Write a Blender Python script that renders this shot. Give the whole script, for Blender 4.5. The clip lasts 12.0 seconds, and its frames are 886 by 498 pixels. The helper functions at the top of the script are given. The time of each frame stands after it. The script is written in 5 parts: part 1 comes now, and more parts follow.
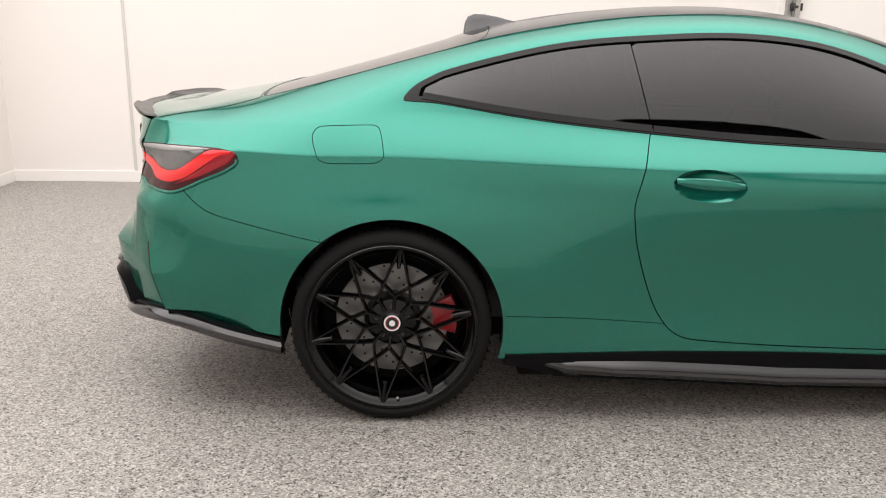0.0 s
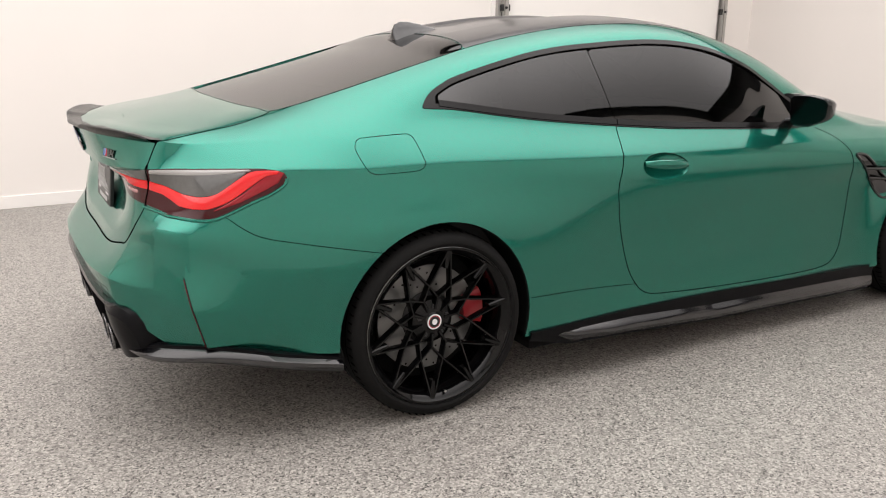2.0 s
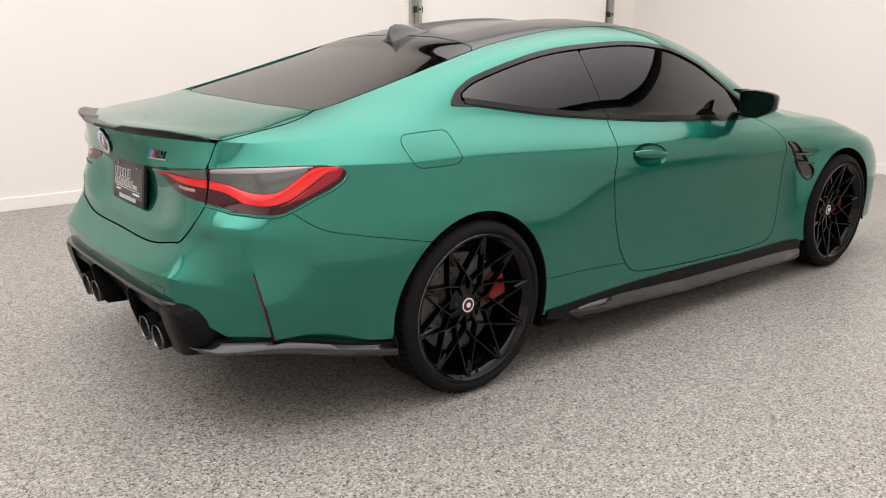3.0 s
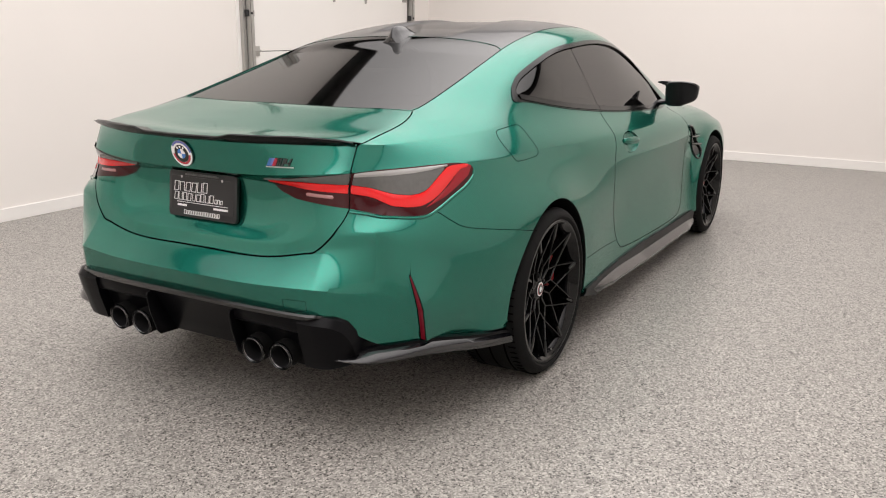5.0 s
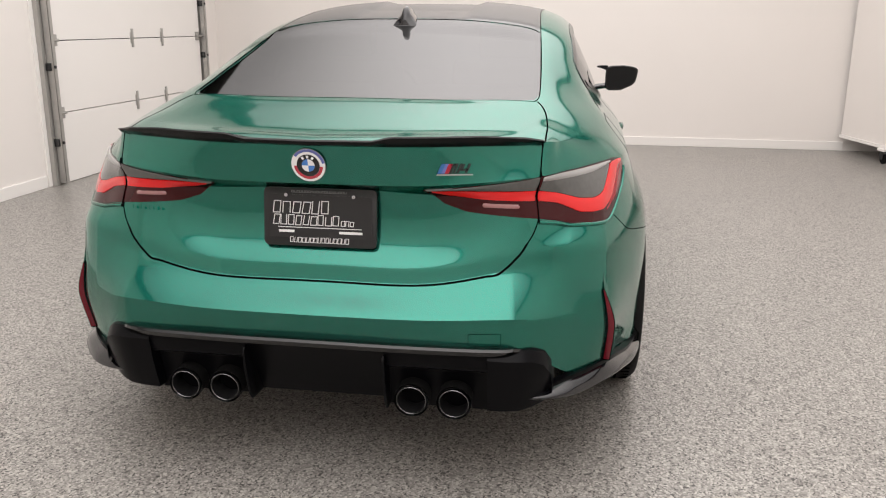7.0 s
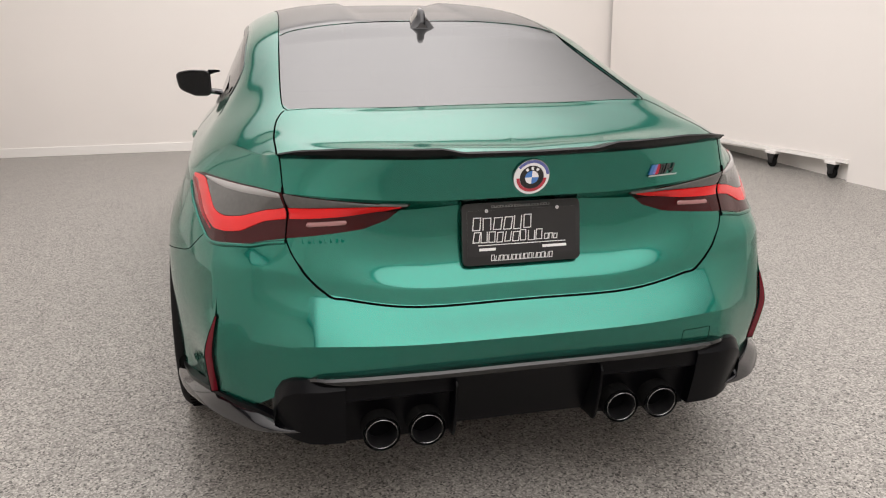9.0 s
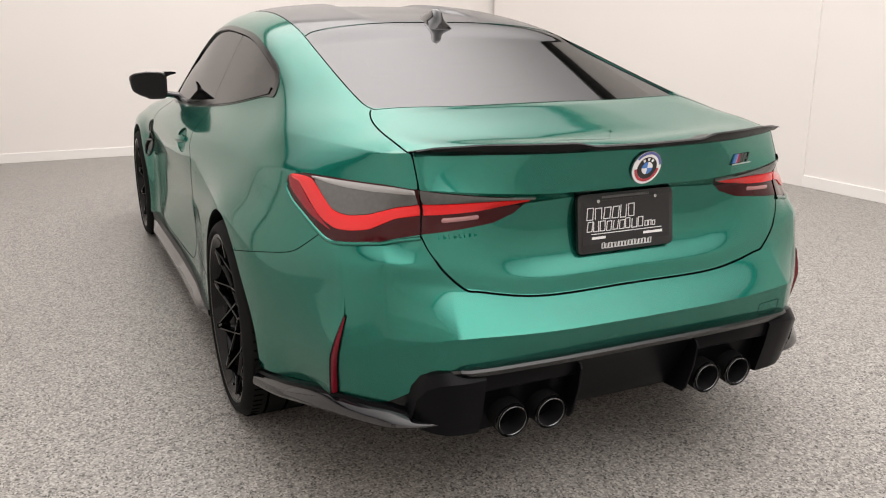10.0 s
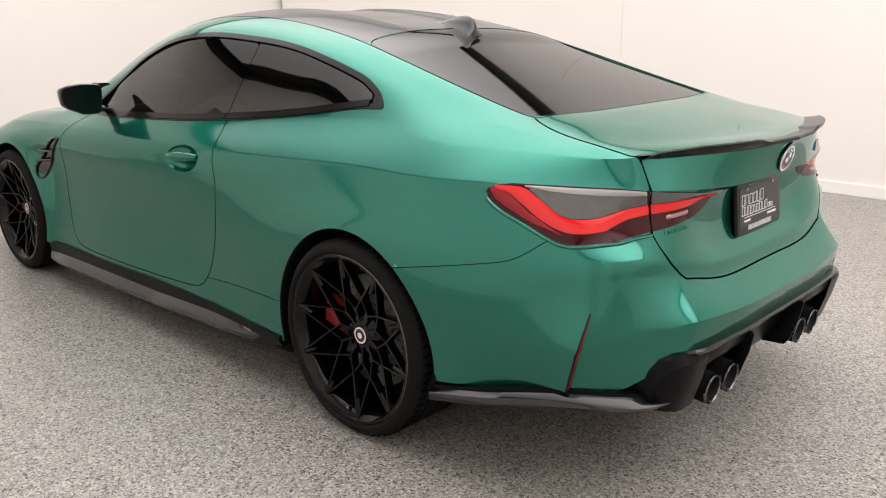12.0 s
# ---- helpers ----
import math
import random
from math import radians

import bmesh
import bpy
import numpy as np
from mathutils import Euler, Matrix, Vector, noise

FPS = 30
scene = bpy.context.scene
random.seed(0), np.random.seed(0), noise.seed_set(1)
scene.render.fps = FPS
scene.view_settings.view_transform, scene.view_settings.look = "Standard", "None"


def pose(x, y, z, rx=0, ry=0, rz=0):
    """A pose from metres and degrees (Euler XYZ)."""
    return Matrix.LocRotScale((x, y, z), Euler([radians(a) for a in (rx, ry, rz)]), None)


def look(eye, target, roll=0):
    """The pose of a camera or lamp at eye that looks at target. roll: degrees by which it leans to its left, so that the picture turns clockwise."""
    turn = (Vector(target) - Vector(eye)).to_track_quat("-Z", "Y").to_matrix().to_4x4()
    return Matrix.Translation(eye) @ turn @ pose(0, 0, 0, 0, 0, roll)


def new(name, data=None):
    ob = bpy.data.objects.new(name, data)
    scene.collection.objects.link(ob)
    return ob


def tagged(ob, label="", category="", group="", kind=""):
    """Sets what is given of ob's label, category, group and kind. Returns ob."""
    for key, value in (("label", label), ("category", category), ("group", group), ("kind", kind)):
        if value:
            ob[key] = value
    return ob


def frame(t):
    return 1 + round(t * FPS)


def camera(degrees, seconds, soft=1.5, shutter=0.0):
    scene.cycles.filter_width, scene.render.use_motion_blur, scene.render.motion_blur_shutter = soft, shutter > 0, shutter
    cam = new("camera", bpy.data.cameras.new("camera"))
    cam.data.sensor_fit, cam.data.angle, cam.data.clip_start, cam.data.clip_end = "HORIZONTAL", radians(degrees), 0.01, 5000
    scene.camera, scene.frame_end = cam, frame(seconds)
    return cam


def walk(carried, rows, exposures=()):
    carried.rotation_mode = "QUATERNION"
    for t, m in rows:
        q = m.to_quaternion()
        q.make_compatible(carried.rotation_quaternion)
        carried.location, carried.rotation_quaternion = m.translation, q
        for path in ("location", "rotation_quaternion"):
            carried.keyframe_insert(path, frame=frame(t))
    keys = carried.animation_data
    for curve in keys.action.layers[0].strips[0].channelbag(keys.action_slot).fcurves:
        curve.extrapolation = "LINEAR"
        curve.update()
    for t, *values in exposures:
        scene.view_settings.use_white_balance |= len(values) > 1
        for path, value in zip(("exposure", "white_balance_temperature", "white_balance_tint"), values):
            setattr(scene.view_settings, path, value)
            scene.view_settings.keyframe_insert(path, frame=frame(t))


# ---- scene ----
cam = camera(56.1, 12.0, soft=1.1)
PATH = [
    (0, (0.114, -3.561, 1.324), (0.155, -1.63, 0.804), 0.7),
    (0.5, (-0.265, -3.494, 1.334), (0.019, -1.586, 0.809), 0.9),
    (1, (-0.639, -3.46, 1.365), (-0.102, -1.608, 0.835), 0.9),
    (1.5, (-0.994, -3.368, 1.354), (-0.235, -1.593, 0.833), 0.8),
    (2, (-1.355, -3.327, 1.375), (-0.404, -1.649, 0.846), 0.6),
    (2.5, (-1.7, -3.24, 1.38), (-0.593, -1.662, 0.847), 0.7),
    (3, (-2.007, -3.129, 1.378), (-0.77, -1.647, 0.853), 0.8),
    (3.5, (-2.336, -2.984, 1.38), (-0.984, -1.608, 0.855), 0.9),
    (3.7, (-2.438, -2.889, 1.374), (-1.042, -1.558, 0.844), 0.8),
    (5.3, (-3.046, -1.921, 1.320), (-1.325, -1.046, 0.817), 0.5),
    (5.5, (-3.061, -1.783, 1.305), (-1.314, -0.952, 0.797), 0.6),
    (6, (-3.123, -1.43, 1.315), (-1.309, -0.763, 0.799), 0.6),
    (6.5, (-3.099, -1.061, 1.298), (-1.233, -0.557, 0.785), 0.7),
    (6.7, (-3.091, -0.893, 1.302), (-1.213, -0.483, 0.785), 0.6),
    (8.3, (-3.048, 0.143, 1.300), (-1.117, 0.0, 0.789), -0.3),
    (8.5, (-3.025, 0.298, 1.305), (-1.108, 0.062, 0.786), -0.3),
    (9, (-2.931, 0.665, 1.308), (-1.05, 0.231, 0.786), -0.5),
    (9.5, (-2.893, 1.038, 1.314), (-1.066, 0.419, 0.788), -0.4),
    (10, (-2.759, 1.395, 1.304), (-1.006, 0.583, 0.787), -0.1),
    (10.5, (-2.623, 1.723, 1.316), (-0.954, 0.75, 0.798), -0.1),
    (11, (-2.471, 2.051, 1.348), (-0.902, 0.93, 0.818), -0.5),
    (11.5, (-2.232, 2.315, 1.38), (-0.785, 1.048, 0.834), -0.5),
    (12, (-2.003, 2.578, 1.37), (-0.675, 1.183, 0.83), -0.3),
]
walk(cam, [(t, look(eye, target, roll)) for t, eye, target, roll in PATH], [(0, 0.1), (1.5, 0.07), (3.5, -0.02), (6, -0.12), (9.5, -0.07), (12, 0.08)])

# ---- world and light ----
world = bpy.data.worlds.new("world")
scene.world = world
world.use_nodes = True
world.node_tree.nodes["Background"].inputs[0].default_value = (0.9, 0.95, 1.0, 1)
world.node_tree.nodes["Background"].inputs[1].default_value = 0.02


def ceiling_lamp(x, y, z, sx, sy, watts):
    data = bpy.data.lights.new("ceiling_lamp", "AREA")
    data.shape, data.size, data.size_y, data.energy, data.color = "RECTANGLE", sx, sy, watts, (1.0, 0.945, 0.93)
    # The panel is brightest over the tail of the car and fades towards its sides and towards the garage door.
    data.use_nodes = True
    nt = data.node_tree
    em = nt.nodes["Emission"]
    geo = nt.nodes.new("ShaderNodeNewGeometry")
    sep = nt.nodes.new("ShaderNodeSeparateXYZ")
    nt.links.new(geo.outputs["Parametric"], sep.inputs[0])
    fade = []
    for k, (start, end, least) in enumerate(((0.6, 1.0, 0.62), (0.06, 0.5, 0.3))):
        a = nt.nodes.new("ShaderNodeMath")
        a.operation, a.inputs[1].default_value = "SUBTRACT", 0.5 * k
        nt.links.new(sep.outputs[k], a.inputs[0])
        b = nt.nodes.new("ShaderNodeMath")
        b.operation = "ABSOLUTE"
        nt.links.new(a.outputs[0], b.inputs[0])
        c = nt.nodes.new("ShaderNodeMapRange")
        c.interpolation_type = "SMOOTHSTEP"
        c.inputs[1].default_value, c.inputs[2].default_value = start, end
        c.inputs[3].default_value, c.inputs[4].default_value = 1.0, least
        nt.links.new(b.outputs[0], c.inputs[0])
        fade.append(c)
    mul = nt.nodes.new("ShaderNodeMath")
    mul.operation = "MULTIPLY"
    nt.links.new(fade[0].outputs[0], mul.inputs[0])
    nt.links.new(fade[1].outputs[0], mul.inputs[1])
    nt.links.new(mul.outputs[0], em.inputs["Strength"])
    ob = new("ceiling_lamp", data)
    ob.matrix_world = pose(x, y, z)
    return ob


ceiling_lamp(0.25, -0.45, 3.93, 12.1, 7.3, 1000)


# ---- materials ----
def material(name, color, rough=0.5, metal=0.0, coat=0.0, spec=0.5, bump=0.0, bump_scale=300.0, vary=0.0, vary_scale=4.0, emit=0.0):
    m = bpy.data.materials.new(name)
    m.use_nodes = True
    nt = m.node_tree
    b = nt.nodes["Principled BSDF"]
    b.inputs["Base Color"].default_value = (*color, 1)
    b.inputs["Roughness"].default_value = rough
    b.inputs["Metallic"].default_value = metal
    b.inputs["Coat Weight"].default_value = coat
    b.inputs["Coat Roughness"].default_value = 0.03
    b.inputs["Specular IOR Level"].default_value = spec
    if emit:
        b.inputs["Emission Color"].default_value = (*color, 1)
        b.inputs["Emission Strength"].default_value = emit
    if bump or vary:
        tc = nt.nodes.new("ShaderNodeTexCoord")
    if vary:
        n = nt.nodes.new("ShaderNodeTexNoise")
        n.inputs["Scale"].default_value, n.inputs["Detail"].default_value = vary_scale, 6
        nt.links.new(tc.outputs["Object"], n.inputs["Vector"])
        r = nt.nodes.new("ShaderNodeMapRange")
        r.inputs[3].default_value, r.inputs[4].default_value = 1 - vary, 1 + vary
        nt.links.new(n.outputs[0], r.inputs[0])
        mx = nt.nodes.new("ShaderNodeVectorMath")
        mx.operation = "SCALE"
        mx.inputs[0].default_value = color
        nt.links.new(r.outputs[0], mx.inputs["Scale"])
        nt.links.new(mx.outputs[0], b.inputs["Base Color"])
    if bump:
        n = nt.nodes.new("ShaderNodeTexNoise")
        n.inputs["Scale"].default_value, n.inputs["Detail"].default_value = bump_scale, 3
        nt.links.new(tc.outputs["Object"], n.inputs["Vector"])
        bp = nt.nodes.new("ShaderNodeBump")
        bp.inputs["Strength"].default_value, bp.inputs["Distance"].default_value = bump, 0.002
        nt.links.new(n.outputs[0], bp.inputs["Height"])
        nt.links.new(bp.outputs[0], b.inputs["Normal"])
    return m


def paint_material():
    """Metallic green under clear coat: part of the flakes lie flat and mirror softly, the others scatter widely."""
    color = (0.012, 0.180, 0.133)
    m = material("green_metallic_paint", color, 0.20, 1.0, 0.9)
    nt, fine = m.node_tree, m.node_tree.nodes["Principled BSDF"]
    wide = nt.nodes.new("ShaderNodeBsdfPrincipled")
    tc = nt.nodes.new("ShaderNodeTexCoord")
    v = nt.nodes.new("ShaderNodeTexVoronoi")
    v.inputs["Scale"].default_value = 1400
    nt.links.new(tc.outputs["Object"], v.inputs["Vector"])
    bp = nt.nodes.new("ShaderNodeBump")
    bp.inputs["Strength"].default_value, bp.inputs["Distance"].default_value = 0.015, 0.0006
    nt.links.new(v.outputs["Distance"], bp.inputs["Height"])
    # The pressed sheet is never quite even.
    sheet = nt.nodes.new("ShaderNodeTexNoise")
    sheet.inputs["Scale"].default_value, sheet.inputs["Detail"].default_value = 6, 1
    nt.links.new(tc.outputs["Object"], sheet.inputs["Vector"])
    wave = nt.nodes.new("ShaderNodeBump")
    wave.inputs["Strength"].default_value, wave.inputs["Distance"].default_value = 0.7, 0.0022
    nt.links.new(sheet.outputs[0], wave.inputs["Height"])
    nt.links.new(wave.outputs[0], bp.inputs["Normal"])
    for b, rough in ((fine, 0.20), (wide, 0.60)):
        b.inputs["Base Color"].default_value = (*color, 1)
        b.inputs["Roughness"].default_value, b.inputs["Metallic"].default_value = rough, 1.0
        b.inputs["Coat Weight"].default_value, b.inputs["Coat IOR"].default_value, b.inputs["Coat Roughness"].default_value = 0.9, 1.5, 0.06
        b.inputs["Specular Tint"].default_value = (0.42, 0.62, 0.55, 1)
        nt.links.new(bp.outputs[0], b.inputs["Normal"])
    mx = nt.nodes.new("ShaderNodeMixShader")
    mx.inputs[0].default_value = 0.38
    nt.links.new(fine.outputs[0], mx.inputs[1])
    nt.links.new(wide.outputs[0], mx.inputs[2])
    nt.links.new(mx.outputs[0], nt.nodes["Material Output"].inputs[0])
    return m


def floor_material():
    """Grey epoxy with scattered white, grey and black chips under a satin coat."""
    m = material("chip_epoxy_floor", (0.36, 0.34, 0.32), 0.5, 0.0, 0.0, 0.3)
    nt, b = m.node_tree, m.node_tree.nodes["Principled BSDF"]
    tc = nt.nodes.new("ShaderNodeTexCoord")
    v = nt.nodes.new("ShaderNodeTexVoronoi")
    v.inputs["Scale"].default_value = 175
    wob = nt.nodes.new("ShaderNodeTexNoise")
    wob.inputs["Scale"].default_value = 90
    mixv = nt.nodes.new("ShaderNodeMix")
    mixv.data_type = "VECTOR"
    mixv.inputs[0].default_value = 0.012
    nt.links.new(tc.outputs["Object"], wob.inputs["Vector"])
    nt.links.new(tc.outputs["Object"], mixv.inputs[4])
    nt.links.new(wob.outputs[1], mixv.inputs[5])
    nt.links.new(mixv.outputs[1], v.inputs["Vector"])
    sep = nt.nodes.new("ShaderNodeSeparateColor")
    nt.links.new(v.outputs["Color"], sep.inputs[0])
    ramp = nt.nodes.new("ShaderNodeValToRGB")
    ramp.color_ramp.interpolation = "CONSTANT"
    e = ramp.color_ramp.elements
    e[0].position, e[0].color = 0.0, (0.075, 0.071, 0.065, 1)
    e[1].position, e[1].color = 0.10, (0.21, 0.199, 0.184, 1)
    for p, c in ((0.32, (0.31, 0.295, 0.272, 1)), (0.62, (0.41, 0.391, 0.360, 1)), (0.86, (0.55, 0.525, 0.485, 1))):
        n = e.new(p)
        n.color = c
    nt.links.new(sep.outputs[0], ramp.inputs[0])
    big = nt.nodes.new("ShaderNodeTexNoise")
    big.inputs["Scale"].default_value, big.inputs["Detail"].default_value = 0.9, 5
    nt.links.new(tc.outputs["Object"], big.inputs["Vector"])
    rg = nt.nodes.new("ShaderNodeMapRange")
    rg.inputs[3].default_value, rg.inputs[4].default_value = 0.80, 0.98
    nt.links.new(big.outputs[0], rg.inputs[0])
    sc = nt.nodes.new("ShaderNodeVectorMath")
    sc.operation = "SCALE"
    nt.links.new(ramp.outputs[0], sc.inputs[0])
    nt.links.new(rg.outputs[0], sc.inputs["Scale"])
    nt.links.new(sc.outputs[0], b.inputs["Base Color"])
    rr = nt.nodes.new("ShaderNodeMapRange")
    rr.inputs[3].default_value, rr.inputs[4].default_value = 0.30, 0.46
    nt.links.new(big.outputs[0], rr.inputs[0])
    nt.links.new(rr.outputs[0], b.inputs["Roughness"])
    b.inputs["Coat Weight"].default_value, b.inputs["Coat IOR"].default_value = 0.10, 1.5
    cr = nt.nodes.new("ShaderNodeMapRange")
    cr.inputs[3].default_value, cr.inputs[4].default_value = 0.08, 0.30
    nt.links.new(big.outputs[0], cr.inputs[0])
    nt.links.new(cr.outputs[0], b.inputs["Coat Roughness"])
    bp = nt.nodes.new("ShaderNodeBump")
    bp.inputs["Strength"].default_value, bp.inputs["Distance"].default_value = 0.25, 0.001
    nt.links.new(sep.outputs[1], bp.inputs["Height"])
    nt.links.new(bp.outputs[0], b.inputs["Normal"])
    return m


def glass_material(name, tint, rough=0.0, ior=1.6):
    m = bpy.data.materials.new(name)
    m.use_nodes = True
    nt = m.node_tree
    nt.nodes.remove(nt.nodes["Principled BSDF"])
    tr = nt.nodes.new("ShaderNodeBsdfTransparent")
    tr.inputs[0].default_value = (*tint, 1)
    gl = nt.nodes.new("ShaderNodeBsdfGlossy")
    gl.inputs["Roughness"].default_value = rough
    fr = nt.nodes.new("ShaderNodeFresnel")
    fr.inputs[0].default_value = ior
    mx = nt.nodes.new("ShaderNodeMixShader")
    nt.links.new(fr.outputs[0], mx.inputs[0])
    nt.links.new(tr.outputs[0], mx.inputs[1])
    nt.links.new(gl.outputs[0], mx.inputs[2])
    nt.links.new(mx.outputs[0], nt.nodes["Material Output"].inputs[0])
    return m


def carbon_material():
    m = material("carbon_fibre", (0.02, 0.02, 0.022), 0.3, 0.0, 0.4, 0.3)
    nt, b = m.node_tree, m.node_tree.nodes["Principled BSDF"]
    tc = nt.nodes.new("ShaderNodeTexCoord")
    ck = nt.nodes.new("ShaderNodeTexChecker")
    ck.inputs["Scale"].default_value = 260
    ck.inputs[1].default_value, ck.inputs[2].default_value = (0.012, 0.012, 0.013, 1), (0.035, 0.035, 0.037, 1)
    nt.links.new(tc.outputs["Object"], ck.inputs["Vector"])
    nt.links.new(ck.outputs[0], b.inputs["Base Color"])
    return m


PAINT = paint_material()
FLOOR = floor_material()
WALL = material("painted_wall", (0.84, 0.80, 0.765), 0.6, bump=0.15, bump_scale=120, vary=0.02, vary_scale=1.5)
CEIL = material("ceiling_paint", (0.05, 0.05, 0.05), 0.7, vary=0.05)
WHITE = material("white_panel", (0.875, 0.85, 0.82), 0.45, vary=0.015, vary_scale=2)
BLACK = material("gloss_black", (0.004, 0.004, 0.005), 0.1, coat=0.4)
TRIM = material("black_trim", (0.004, 0.004, 0.004), 0.25, spec=0.2)
SATIN = material("satin_black", (0.003, 0.003, 0.0038), 0.3, spec=0.1, bump=0.1)
GAP = material("panel_gap", (0.002, 0.002, 0.002), 0.9, spec=0.0)
RUBBER = material("tyre_rubber", (0.008, 0.008, 0.008), 0.75, spec=0.12, bump=0.3, bump_scale=500, vary=0.15, vary_scale=20)
RIM = material("black_rim_paint", (0.002, 0.002, 0.0022), 0.10, spec=0.26)
STEEL = material("brake_steel", (0.17, 0.17, 0.168), 0.32, 1.0, vary=0.1, vary_scale=60)
CHROME = material("polished_steel", (0.42, 0.42, 0.43), 0.14, 1.0)
DARKMETAL = material("dark_metal", (0.05, 0.05, 0.052), 0.4, 0.8)
CALIPER = material("red_caliper", (0.32, 0.006, 0.014), 0.3, coat=0.15)
CARBON = carbon_material()
GLASS = glass_material("tinted_glass", (0.045, 0.044, 0.042), 0.02, 1.9)
REARGLASS = glass_material("tinted_rear_glass", (0.045, 0.044, 0.042), 0.03, 2.0)
LINER = material("arch_liner", (0.003, 0.003, 0.003), 0.9, spec=0.2, bump=0.5, bump_scale=250)
# A slight glow is added to this lens to brighten its red.
RED = material("red_lens", (0.62, 0.006, 0.008), 0.10, spec=0.5, coat=0.3, emit=0.08)
DARKRED = material("dark_red_lens", (0.036, 0.001, 0.002), 0.10, spec=0.3)
MIDRED = material("mid_red_lens", (0.25, 0.005, 0.012), 0.10, spec=0.4)
REFLECT = material("red_reflector", (0.14, 0.004, 0.012), 0.2, spec=0.4, coat=0.2)
SMOKE = material("smoked_lens", (0.09, 0.09, 0.087), 0.12, coat=0.4, vary=0.2, vary_scale=80)
PALE = material("reversing_lens", (0.30, 0.13, 0.13), 0.2, coat=1.0)
PLATE = material("plate_black", (0.014, 0.014, 0.015), 0.4, vary=0.1, vary_scale=50)
INSERT = material("plate_face", (0.010, 0.010, 0.011), 0.35, vary=0.1, vary_scale=40)
INK = material("white_ink", (0.8, 0.8, 0.8), 0.5)
GREYINK = material("grey_ink", (0.25, 0.25, 0.25), 0.5)
BLUE = material("blue_enamel", (0.05, 0.19, 0.55), 0.15, coat=1.0)
DEEPBLUE = material("violet_enamel", (0.10, 0.12, 0.36), 0.15, coat=1.0)
REDENAMEL = material("red_enamel", (0.42, 0.03, 0.05), 0.15, coat=1.0)
WHITEENAMEL = material("white_enamel", (0.8, 0.8, 0.82), 0.15, coat=1.0)
SEAT = material("black_leather", (0.012, 0.012, 0.013), 0.45, bump=0.3, bump_scale=200)
POLISHED = material("bright_tip_steel", (0.20, 0.20, 0.203), 0.24, 1.0)
# Pale grey that paints the reflection on the lamp lens's upper bevel.
LENS_SHEEN = material("grey_lens_sheen", (0.34, 0.335, 0.33), 0.3, coat=0.6)
SURROUND = material("satin_window_trim", (0.004, 0.004, 0.004), 0.16, spec=0.28)
BLADE = material("gloss_black_blade", (0.003, 0.003, 0.004), 0.10, coat=0.4, spec=0.45)
EMBLEM_BLUE = material("bright_blue_enamel", (0.03, 0.11, 0.30), 0.2)
EMBLEM_RED = material("bright_red_enamel", (0.30, 0.012, 0.030), 0.2)
LIP = material("gloss_black_lip", (0.004, 0.004, 0.0045), 0.16, spec=0.6)
GALV = material("galvanised_steel", (0.45, 0.44, 0.42), 0.45, 0.7, vary=0.1, vary_scale=30)
JOINT = material("wall_joint_strip", (0.62, 0.60, 0.57), 0.5, vary=0.05, vary_scale=6)
MIRROR = material("mirror_glass", (0.035, 0.036, 0.038), 0.10, 1.0)


# ---- mesh helpers ----
def part(name, bm, mat, parent=None, label="", smooth=True, sharp=32):
    bmesh.ops.recalc_face_normals(bm, faces=bm.faces)
    me = bpy.data.meshes.new(name)
    bm.to_mesh(me)
    bm.free()
    me.materials.append(mat)
    if smooth:
        me.polygons.foreach_set("use_smooth", [True] * len(me.polygons))
        me.set_sharp_from_angle(angle=radians(sharp))
    ob = new(name, me)
    if parent:
        ob.parent = parent
    if label:
        tagged(ob, label)
    return ob


def add_box(bm, lo, hi, bevel=0.0, m=None):
    c = [(a + b) / 2 for a, b in zip(lo, hi)]
    s = [b - a for a, b in zip(lo, hi)]
    r = bmesh.ops.create_cube(bm, size=1.0, matrix=(m or Matrix()) @ Matrix.Translation(c) @ Matrix.Diagonal((*s, 1)))
    if bevel:
        es = list({e for v in r["verts"] for e in v.link_edges})
        bmesh.ops.bevel(bm, geom=es, offset=bevel, segments=2, profile=0.5, affect="EDGES")
    return bm


def box(lo, hi, bevel=0.0, m=None):
    return add_box(bmesh.new(), lo, hi, bevel, m)


def add_lathe(bm, profile, n=64, m=None, closed=False):
    """A ring of (radius, along y) profile points turned about the y axis."""
    m = m or Matrix()
    rings = [[bm.verts.new(m @ Vector((r * math.cos(2 * math.pi * k / n), y, r * math.sin(2 * math.pi * k / n)))) for k in range(n)] for r, y in profile]
    pairs = list(zip(rings, rings[1:])) + ([(rings[-1], rings[0])] if closed else [])
    for a, b in pairs:
        for k in range(n):
            bm.faces.new((a[k], a[(k + 1) % n], b[(k + 1) % n], b[k]))
    return rings


def add_tube(bm, pts, r, n=8, closed=False, caps=True):
    pts = [Vector(p) for p in pts]
    rings = []
    up = Vector((0, 0, 1))
    for i, p in enumerate(pts):
        a = pts[i - 1] if i or closed else p
        b = pts[(i + 1) % len(pts)] if i < len(pts) - 1 or closed else p
        d = (b - a).normalized()
        side = d.cross(up)
        if side.length < 1e-3:
            side = d.cross(Vector((0, 1, 0)))
        side.normalize()
        v = side.cross(d)
        rings.append([bm.verts.new(p + r * (math.cos(2 * math.pi * k / n) * side + math.sin(2 * math.pi * k / n) * v)) for k in range(n)])
    for a, b in list(zip(rings, rings[1:])) + ([(rings[-1], rings[0])] if closed else []):
        for k in range(n):
            bm.faces.new((a[k], a[(k + 1) % n], b[(k + 1) % n], b[k]))
    if caps and not closed:
        bm.faces.new(rings[0])
        bm.faces.new(rings[-1][::-1])


